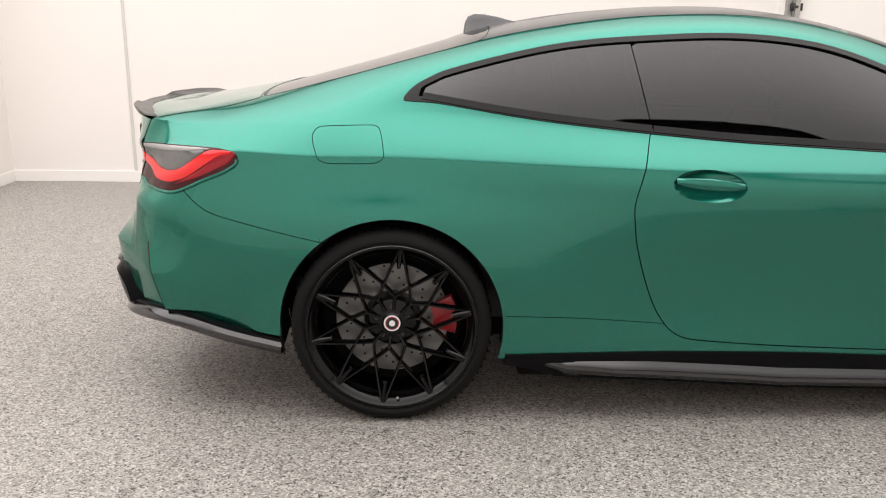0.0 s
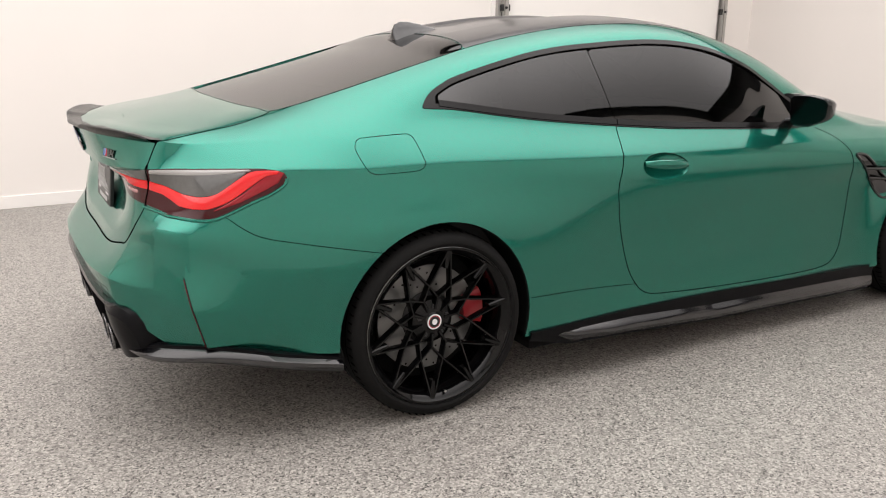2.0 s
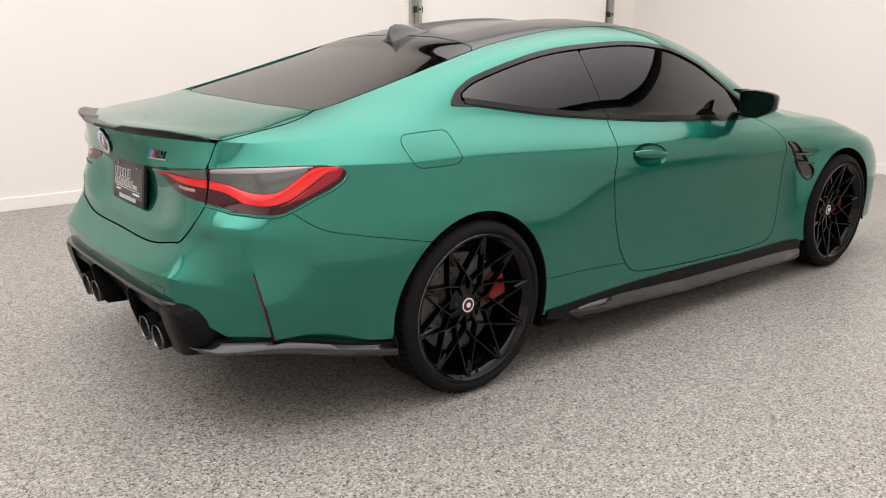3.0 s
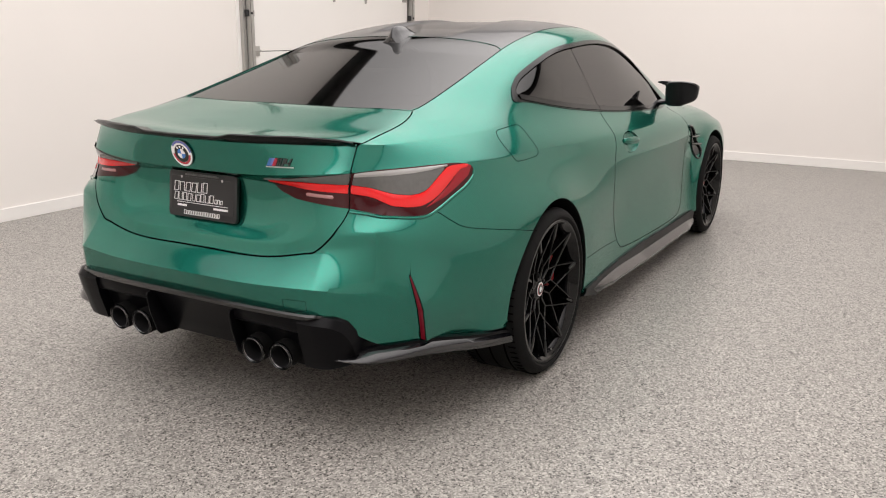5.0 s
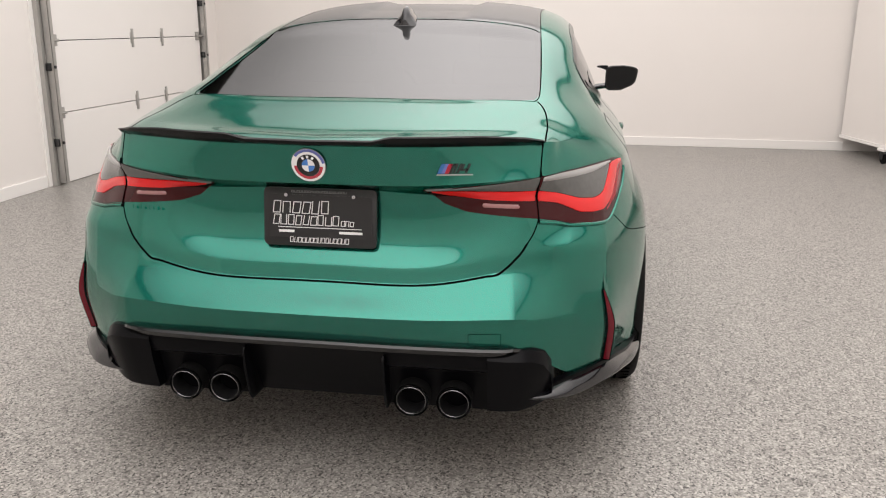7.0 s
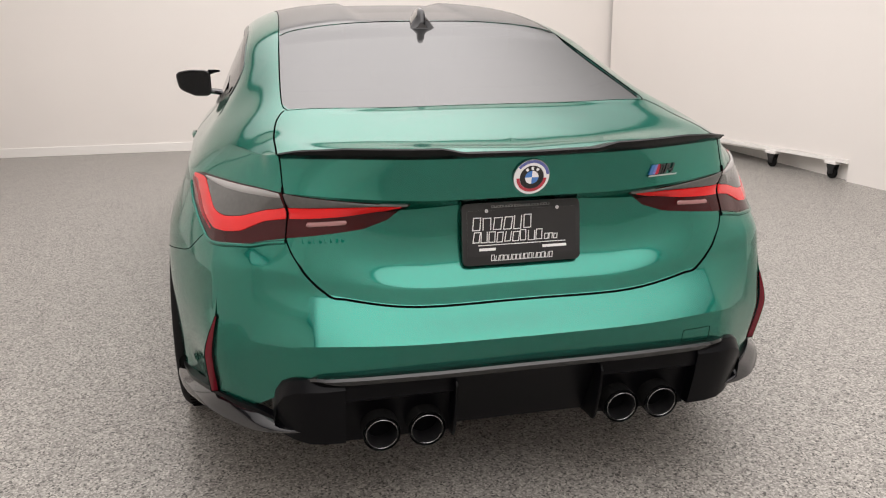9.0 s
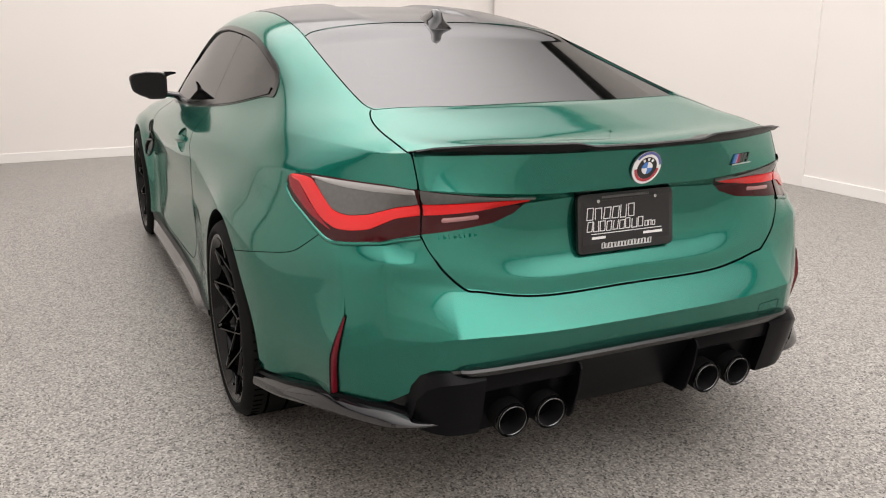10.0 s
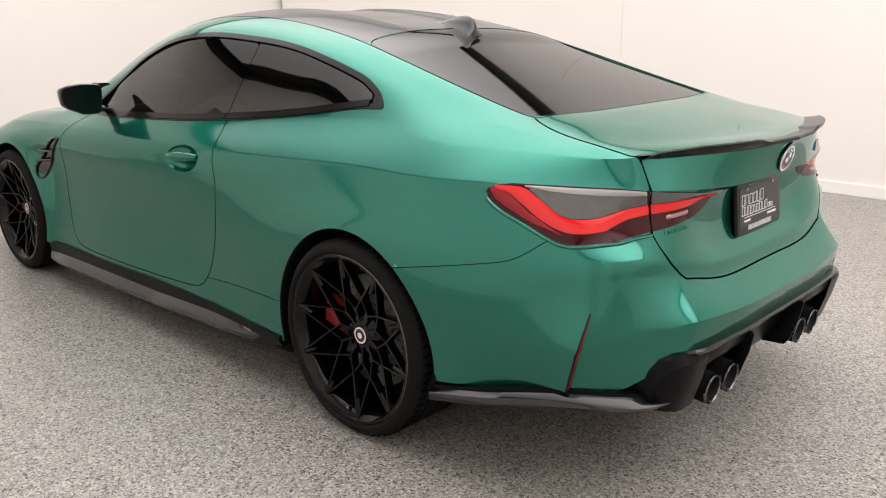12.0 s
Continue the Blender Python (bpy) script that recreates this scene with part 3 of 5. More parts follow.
def cut(name, poly, plane, rows, us=(0, 16), only=None):
    """Gives what lies inside the outline to a panel of that name; vertices next to the outline move onto it, along the surface."""
    global VERTS
    poly = np.array(poly, float)
    lo, hi = rows
    r0, r1 = np.interp([lo, hi], range(len(ROW_AT)), ROW_AT)
    zone = (ROWOF >= r0) & (ROWOF <= r1) & (VU >= us[0]) & (VU <= us[1])
    p = flat_of(plane)
    ins = inside(poly, p) & zone
    tz = zone[TRIS].all(1)
    tris = TRIS[tz]
    e = np.unique(np.sort(np.vstack([tris[:, [0, 1]], tris[:, [1, 2]], tris[:, [2, 0]]]), 1), axis=0)
    e = e[ins[e[:, 0]] != ins[e[:, 1]]]
    a, b = VERTS[e[:, 0]].copy(), VERTS[e[:, 1]].copy()
    fa, fb = p[e[:, 0]], p[e[:, 1]]
    ia = ins[e[:, 0]]
    t0, t1 = np.zeros(len(e)), np.ones(len(e))
    for _ in range(14):
        tm = (t0 + t1) / 2
        im = inside(poly, fa + (fb - fa) * tm[:, None]) == ia
        t0, t1 = np.where(im, tm, t0), np.where(im, t1, tm)
    t = (t0 + t1) / 2
    best, snapped = {}, {}
    for k in range(len(e)):
        v, far = (e[k, 0], t[k]) if t[k] < 0.5 else (e[k, 1], 1 - t[k])
        if LOCKED[v]:
            v, far = (e[k, 1], 1 - t[k]) if t[k] < 0.5 else (e[k, 0], t[k])
        if v not in best or far < best[v]:
            best[v], snapped[v] = far, (k, t[k])
    V2 = VERTS.copy()
    on = np.zeros(len(VERTS), bool)
    for v, (k, tt) in snapped.items():
        q = a[k] + (b[k] - a[k]) * tt
        if abs(VERTS[v, 1]) < 1e-6:
            q[1] = 0
        V2[v] = q
        VS[v] = VS[e[k, 0]] * (1 - tt) + VS[e[k, 1]] * tt
        on[v] = True
    VERTS = V2
    LOCKED[on] = True
    state = np.where(on, 0, np.where(ins, 1, -1))
    tot = state[TRIS].sum(1)
    allon = on[TRIS].all(1)
    cen = flat_of(plane)[TRIS].mean(1)
    inn = inside(poly, cen)
    take = tz & np.where(allon | (tot == 0), inn, tot > 0)
    if only is not None:
        take &= np.isin(OWNER, [PANELS.index(o) for o in only])
    if name not in PANELS:
        PANELS.append(name)
    OWNER[take] = PANELS.index(name)


def wrap_of(x, y, z):
    """Where a place lies in the wrapped layout: the nearest spot of the surface."""
    d = ((VERTS - (x, y, z)) ** 2).sum(1)
    k = int(d.argmin())
    return VS[k], z


def ring(cx, cz, r, n=72):
    return [(cx + r * math.cos(2 * math.pi * k / n), cz + r * math.sin(2 * math.pi * k / n)) for k in range(n)]


HUB_R, HUB_F = (0.0, 0.338), (2.857, 0.336)
ARCH = 0.376
cut("void", ring(*HUB_R, ARCH), "side", (0, 6), (4.4, 9.5))
cut("void", ring(*HUB_F, ARCH), "side", (0, 6), (11, 15.2))
# Side glazing: black surround first, then the two panes inside it.
DLO = [(.035, 1.083), (.07, 1.122), (.13, 1.155), (.20, 1.182), (.39, 1.232), (.58, 1.270), (.80, 1.293), (1.157, 1.308), (1.45, 1.280), (1.68, 1.21), (1.80, 1.14), (1.92, 1.06), (2.06, .975),
       (2.10, .94), (2.02, .924), (1.86, .922), (1.666, .930), (1.40, .944), (1.148, .958), (.865, .981), (.574, 1.010), (.385, 1.034), (.16, 1.068), (.06, 1.075)]
cut("window_trim", spline(DLO, 240, True), "side", (6, 9), (5.5, 13))


def inset(poly, d):
    """The closed outline drawn in by d on all sides."""
    p = np.array(poly, float)
    t = np.roll(p, -2, 0) - np.roll(p, 2, 0)
    t /= np.linalg.norm(t, axis=1)[:, None]
    n = np.stack([-t[:, 1], t[:, 0]], 1)
    q = p + n * d
    return q if inside(p, q).mean() > 0.5 else p - n * d


def clip(poly, a, b, keep):
    """The part of the outline on one side of the line from a to b."""
    f = lambda q: keep * ((b[0] - a[0]) * (q[1] - a[1]) - (b[1] - a[1]) * (q[0] - a[0]))
    out = []
    for p, q in zip(poly, np.roll(poly, -1, 0)):
        if f(p) >= 0:
            out.append(p)
        if (f(p) >= 0) != (f(q) >= 0):
            out.append(p + (q - p) * f(p) / (f(p) - f(q)))
    return out


SEAL = clip(inset(spline(DLO, 240, True), .017), (.072, 1.04), (.112, 1.18), -1)
PANE = np.array(clip(inset(spline(DLO, 240, True), .024), (.086, 1.04), (.126, 1.18), -1))
PANE = np.array(clip(PANE, (1.935, .92), (1.85, 1.10), 1))
cut("window_seal", SEAL, "side", (6, 9), (5.5, 13), ["window_trim"])
cut("quarter_window", clip(PANE, (.8725, .97), (.7995, 1.30), 1), "side", (6, 9), (5.5, 13), ["window_seal"])
cut("door_window", clip(PANE, (.8760, .97), (.8030, 1.30), -1), "side", (6, 9), (5.5, 13), ["window_seal"])
# Glass behind, roof, windscreen and bonnet, seen from above.
BACKLIGHT = [(-.505, -.1), (-.505, 0), (-.50, .25), (-.478, .50), (-.465, .552), (-.41, .567), (-.2, .562), (.1, .548), (.298, .536), (.319, .50), (.350, .25), (.367, 0), (.367, -.1)]
cut("rear_window", BACKLIGHT, "top", (8, 11), (3, 9.5))
ROOF = [(.37, -.1), (.37, 0), (.353, .25), (.322, .50), (.305, .532), (.6, .519), (.9, .512), (1.3, .518), (1.52, .535), (1.60, .52), (1.68, .3), (1.71, 0), (1.71, -.1)]
cut("roof_panel", ROOF, "top", (8, 11), (7, 12))
SCREEN = [(1.725, -.1), (1.725, 0), (1.695, .3), (1.615, .52), (1.60, .55), (2.0, .60), (2.28, .64), (2.36, .60), (2.46, .3), (2.5, 0), (2.5, -.1)]
cut("windscreen", SCREEN, "top", (8, 11), (9.5, 13))
BONNET = [(2.51, -.1), (2.51, 0), (2.47, .3), (2.37, .62), (2.45, .70), (2.86, .70), (3.05, .66), (3.25, .48), (3.33, .2), (3.36, 0), (3.36, -.1)]
cut("bonnet", BONNET, "top", (7, 11), (11.5, 16))
# Boot lid: its top, then its upright face.
cut("boot_lid", [(-1.3, -.1), (-.515, -.1), (-.515, 0), (-.505, .27), (-.482, .51), (-.47, .566), (-.51, .582), (-.58, .598), (-.70, .606), (-.845, .606), (-1.3, .606)], "top", (7, 11), (0, 5.5))
LID = [(-.855, .606, 1.03), (-.87, .606, .99), (-.90, .604, .918), (-.912, .606, .86), (-.917, .602, .80), (-.945, .572, .74), (-.955, .547, .703), (-.962, .46, .657), (-.98, .33, .638), (-.985, .15, .633), (-.985, 0, .632)]
shelf_row = [c for c in range(NU) if GRID[c, ROW_AT[2], 1] < .50 and US[c] < 3]
lid = [wrap_of(*p) for p in LID[:7]] + [(AROUND[c], GRID[c, ROW_AT[2], 2]) for c in shelf_row[::-1]]
cut("boot_lid", [*lid, (-.1, GRID[0, ROW_AT[2], 2]), (-.1, 1.03)], "wrap", (1, 7), (0, 4.5))
# Bumper: below the seam that runs from the lamp to the arch.
SEAM = [(-.915, .604, .78), (-.76, .774, .775), (-.70, .79, .775), (-.66, .83, .745), (-.608, .87, .717), (-.50, .885, .69), (-.273, .93, .645), (-.20, .935, .63)]
seam = [wrap_of(*p) for p in SEAM]
cut("rear_bumper", [(-.1, .2), (-.1, 1.03), (seam[0][0], 1.03), *seam, (seam[-1][0], .2)], "wrap", (0, 6), (0, 6.8), ["shell"])
# Lamp and its coloured fields.
LAMP = [(-.955, .288, .878), (-.95, .36, .884), (-.93, .48, .897), (-.90, .604, .912), (-.82, .66, .919), (-.67, .755, .921), (-.58, .80, .921), (-.54, .818, .916), (-.518, .828, .906), (-.510, .832, .893),
        (-.518, .830, .874), (-.56, .823, .846), (-.62, .810, .820), (-.69, .793, .787), (-.74, .780, .770), (-.79, .745, .766), (-.85, .69, .778), (-.88, .65, .790), (-.917, .604, .800), (-.93, .50, .809), (-.945, .40, .818), (-.95, .345, .838)]
lampw = np.array([wrap_of(*p) for p in LAMP])
cut("lamp_dark", lampw, "wrap", (3, 7), (0, 6.5))
tip = wrap_of(-.955, .288, .878)[0]
gapx, low = wrap_of(-.91, .604, .85)[0], wrap_of(-.79, .745, .80)[0]
REFL = [(-.840, .784, .595), (-.819, .7945, .595), (-.768, .808, .360), (-.788, .798, .360)]
reflw = np.array([wrap_of(*p) for p in REFL])
cut("reflector_bed", reflw, "wrap", (0, 4), (1, 6))
DOOR = [(.862, .985), (.838, .90), (.801, .77), (.806, .68), (.817, .618), (.85, .51), (.89, .411), (.925, .355), (.96, .318), (1.016, .293), (1.15, .279), (1.37, .266), (1.7, .256), (2.05, .255), (2.17, .275), (2.23, .34), (2.25, .45), (2.255, .60), (2.25, .70),
        (2.22, .80), (2.14, .88), (2.05, .915), (2.0, .93), (1.8, .955), (1.4, .975), (1.0, 1.0)]
cut("door", DOOR, "side", (0, 7.2), (7, 13), ["shell"])
CUP = [(1.043 + .122 * math.cos(a), .824 + .053 * math.sin(a) - .006 * math.cos(a)) for a in np.linspace(0, 2 * math.pi, 60, endpoint=False)]
cut("handle_cup", CUP, "side", (3, 7.2), (7, 13), ["door"])
VENT = [(2.262, .790), (2.325, .786), (2.40, .735), (2.50, .66), (2.535, .615), (2.53, .585), (2.505, .562), (2.465, .575), (2.42, .625), (2.37, .69), (2.31, .745)]
cut("fender_vent", VENT, "side", (2, 7), (10.5, 14), ["shell"])
FUEL = [(-.262, .972), (-.245, .992), (-.21, .997), (-.085, 1.001), (-.055, .998), (-.040, .983), (-.028, .925), (-.028, .905), (-.045, .890), (-.08, .885), (-.19, .884), (-.225, .888), (-.243, .903), (-.26, .945)]
cut("fuel_flap", spline(FUEL, 120, True), "side", (5, 8), (5, 8), ["shell"])


# ---- the car as parts ----
car = tagged(new("car"), "metallic green two-door coupe with black wheels, parked on the chip floor", "car")


def panel(name, mat, owners, side=0, parent=None, label="", lift=0.0, dish=None, pane=False, even=None):
    """The triangles that belong to the panel, on the right (-1), the left (1) or both sides joined (0), with a rolled edge."""
    sel = TRIS[np.isin(OWNER, [PANELS.index(o) for o in owners])]
    used, inv = np.unique(sel, return_inverse=True)
    v, f = VERTS[used], inv.reshape(-1, 3)
    bm = bmesh.new()
    for s in ((1, -1) if side == 0 else (side,)):
        vs = [bm.verts.new((p[0], p[1] * s, p[2])) for p in v]
        for t in f:
            q = [vs[i] for i in t]
            if len({tuple(w.co) for w in q}) == 3:
                bm.faces.new(q if s > 0 else q[::-1])
    bmesh.ops.remove_doubles(bm, verts=bm.verts, dist=0.0008)
    bm.normal_update()
    if lift:
        for w in bm.verts:
            w.co += w.normal * lift
    if pane:
        for w in bm.verts:
            zb, zt, yb, yt = (float(np.interp(w.co.x, PANE_X, q)) for q in PANE_FORM)
            t = (w.co.z - zb) / (zt - zb)
            w.co.y = math.copysign(yb + (yt - yb) * t + .020 * t * (1 - t) * min(1, (zt - zb) / .3) - .003, w.co.y)
    if even:
        for w in bm.verts:
            w.co.z = even(w.co.x, w.co.y)
    if dish:
        for w in bm.verts:
            k = ((w.co.x - dish[0]) / dish[2]) ** 2 + ((w.co.z - dish[1]) / dish[3]) ** 2
            if k < 1:
                w.co.y -= math.copysign(dish[4] * (1 - k) ** .6, w.co.y)
    rim = [e for e in bm.edges if e.is_boundary]
    if rim and not dish:
        bm.normal_update()
        nor = {w: w.normal.copy() for e in rim for w in e.verts}
        got = bmesh.ops.extrude_edge_only(bm, edges=rim)
        for w in got["geom"]:
            if isinstance(w, bmesh.types.BMVert):
                near = min((o for e in w.link_edges for o in e.verts if o in nor), key=lambda o: (o.co - w.co).length, default=None)
                if near is not None:
                    w.co -= nor[near] * (0.012 + lift)
    me = bpy.data.meshes.new(name)
    bm.to_mesh(me)
    bm.free()
    me.materials.append(mat)
    me.polygons.foreach_set("use_smooth", [True] * len(me.polygons))
    me.set_sharp_from_angle(angle=radians(30))
    ob = new(name, me)
    ob.parent = parent or car
    if label:
        tagged(ob, label)
    return ob


from mathutils.bvhtree import BVHTree
BODY = BVHTree.FromPolygons([tuple(v) for v in VERTS], [tuple(t) for t in TRIS])


def on_body(x, y, z):
    """The nearest spot of the (left) body surface and its outward normal."""
    loc, nor, _, _ = BODY.find_nearest(Vector((x, y, z)))
    if nor.dot(loc - Vector((loc.x * 0.8 + 0.2, 0, 0.6))) < 0:
        nor = -nor
    return loc, nor


def groove(pts, width, side, name="panel_gap", closed=False, n=0, proud=0.0006, mat=None, parent=None, top=False):
    """A thin dark strip along a seam, bent onto the body."""
    q = spline(pts, n or len(pts) * 6, closed)
    on = []
    for p in q:
        if top:
            loc, nor, _, _ = BODY.ray_cast(Vector((p[0], p[1], 3.0)), Vector((0, 0, -1)))
            nor = nor if nor.z > 0 else -nor
        elif len(p) == 2:
            loc, nor, _, _ = BODY.ray_cast(Vector((p[0], 2.0, p[1])), Vector((0, -1, 0)))
            if loc is None:
                loc, nor = on_body(p[0], .9, p[1])
            nor = nor if nor.y > 0 else -nor
        else:
            loc, nor = on_body(*p)
        on.append((loc, nor))
    bm = bmesh.new()
    rows = []
    m = len(on)
    for i, (p, nn) in enumerate(on):
        a = on[i - 1][0] if i or closed else p
        b = on[(i + 1) % m][0] if i < m - 1 or closed else p
        d = (b - a).normalized()
        s = d.cross(nn).normalized() * width / 2
        row = []
        for off in (-s - nn * 0.003, -s + nn * proud, s + nn * proud, s - nn * 0.003):
            w = p + off
            row.append(bm.verts.new((w.x, w.y * side, w.z)))
        rows.append(row)
    for a, b in list(zip(rows, rows[1:])) + ([(rows[-1], rows[0])] if closed else []):
        for k in range(3):
            bm.faces.new((a[k], a[k + 1], b[k + 1], b[k]))
    return part(name, bm, mat or GAP, parent or car)


# Side glass: nearly straight from the door to the roof at each place along the car.
PANE_X = np.linspace(.06, 2.08, 60)
PANE_FORM = [[], [], [], []]
dlo = spline(DLO, 240, True)
for x in PANE_X:
    zs = [p[1] + (q[1] - p[1]) * (x - p[0]) / (q[0] - p[0]) for p, q in zip(dlo, np.roll(dlo, -1, 0)) if (p[0] - x) * (q[0] - x) <= 0 and p[0] != q[0]]
    zb, zt = (min(zs), max(zs)) if zs else (1.0, 1.1)
    yb, yt = (BODY.ray_cast(Vector((x, 2.0, z)), Vector((0, -1, 0)))[0].y for z in (zb, zt))
    for lst, val in zip(PANE_FORM, (zb, zt, yb, yt)):
        lst.append(val)


def lamp_spot(s, z):
    """The place on the body that lies s metres round from the middle of the tail, at height z, and its normal."""
    def at(s, z):
        a = float(np.interp(s, AROUND, np.arange(NU)))
        i = min(int(a), NU - 2)
        col = GRID[i] + (GRID[i + 1] - GRID[i]) * (a - i)
        col = col[ROW_AT[2] : ROW_AT[7] + 1]
        return Vector([float(np.interp(z, col[:, 2], col[:, k])) for k in range(2)] + [z])
    p = at(s, z)
    n = (at(s + .012, z) - at(s - .012, z)).cross(at(s, z + .012) - at(s, z - .012)).normalized()
    return p, n if n.x < 0.3 and n.dot(Vector((-.6, .8, 0))) > 0 else -n


def lamp_strip(name, keys, lift, mat, side, parent, label="", n=64, m=6):
    """A raised field of the lamp between a lower and an upper edge, each given along the way round."""
    ks = np.array(keys)
    ss = np.linspace(ks[0, 0], ks[-1, 0], n)
    lo, hi = np.interp(ss, ks[:, 0], ks[:, 1]), np.interp(ss, ks[:, 0], ks[:, 2])
    for _ in range(6):
        lo[1:-1] = (lo[:-2] + 2 * lo[1:-1] + lo[2:]) / 4
        hi[1:-1] = (hi[:-2] + 2 * hi[1:-1] + hi[2:]) / 4
    bm = bmesh.new()
    rows = []
    for i, s in enumerate(ss):
        row = []
        for j in range(-1, m + 2):
            t = min(max(j / m, 0), 1)
            z = lo[i] + (hi[i] - lo[i]) * t
            p, nn = lamp_spot(s, z)
            up = lift if 0 <= j <= m and 0 < i < n - 1 else .001
            p = p + nn * (up + .0015 * math.sin(math.pi * t))
            row.append(bm.verts.new((p.x, p.y * side, p.z + (-.0012 if j < 0 else .0012 if j > m else 0))))
        rows.append(row)
    for a, b in zip(rows, rows[1:]):
        for k in range(len(a) - 1):
            bm.faces.new((a[k], a[k + 1], b[k + 1], b[k]))
    return part(name, bm, mat, parent, label, sharp=50)


lamp_top = [wrap_of(*p) for p in LAMP[:8]]
lamp_hi = lambda s: float(np.interp(s, [q[0] for q in lamp_top], [q[1] for q in lamp_top]))
RED_INNER = [(tip + .02, .8755, .8775), (tip + .06, .866, .8772), (gapx - .15, .853, .8755), (gapx - .0035, .846, .8730)]
RED_KEYS = [(gapx + .0035, .846, .8725), (gapx + .06, .836, .862), (low - .05, .806, .8405), (low, .800, .8345), (low + .03, .800, .838), (low + .05, .8015, .8475), (low + .088, .815, .884), (low + .115, .833, .908), (low + .14, .856, .9135), (low + .185, .899, .9145), (low + .225, .9035, .9125)]
SMOKE_KEYS = [(gapx + .005, .8745, lamp_hi(gapx) - .004), (gapx + .06, .864, .909), (low - .05, .8425, .911), (low, .8365, .911), (low + .03, .840, .911), (low + .05, .849, .911), (low + .088, .886, .911), (low + .108, .906, .910)]
# Top-edge strip that carries the painted bevel reflection.
SHEEN_KEYS = [(gapx + .004, .900, lamp_hi(gapx) - .003), (gapx + .05, .899, .9125), (low - .05, .899, .915), (low, .901, .916), (low + .06, .907, .9165), (low + .12, .9135, .9165)]
INNER_KEYS = [(tip + .006, .8780, .8790), (tip + .10, .8785, lamp_hi(tip + .10) - .001), (gapx - .06, .8770, lamp_hi(gapx - .06) - .001), (gapx - .006, .8745, lamp_hi(gapx - .006) - .001)]
OUTER_KEYS = [(low + .07, .795, .798), (low + .085, .800, .805), (low + .145, .822, .851), (low + .185, .843, .896), (low + .22, .862, .913), (low + .245, .878, .906)]
REV_KEYS = [(gapx - .155, .832, .842), (gapx - .05, .828, .838)]

body = panel("body_shell", PAINT, ["shell"])
bumper = panel("rear_bumper", PAINT, ["rear_bumper"])
panel("boot_lid", PAINT, ["boot_lid"])
panel("roof_panel", CARBON, ["roof_panel"], label="glossy black carbon fibre roof")
edge_x = np.linspace(-.46, .28, 24)
edge_z = [BODY.ray_cast(Vector((x, float(np.interp(x, [-.465, -.41, -.2, .1, .29], [.552, .567, .562, .548, .537])) + .006, 3)), Vector((0, 0, -1)))[0].z for x in edge_x]
edge_curve = np.polyfit(edge_x, edge_z, 2)
crown_at = [-.512, .368]
crown = [BODY.ray_cast(Vector((x, 0, 3)), Vector((0, 0, -1)))[0].z - float(np.polyval(edge_curve, x)) + .002 for x in crown_at]


def glass_height(x, y):
    """The rear glass: evenly bowed along the car, with a slight crown across it."""
    z = float(np.polyval(edge_curve, x)) - .004 + float(np.interp(x, crown_at, crown)) * (1 - (y / .56) ** 2)
    near = min(max((x - .17) / .16, 0), 1)
    hit = BODY.ray_cast(Vector((x, min(abs(y), .53), 3)), Vector((0, 0, -1)))[0]
    return z + (hit.z - .001 - z) * near * near * (3 - 2 * near)


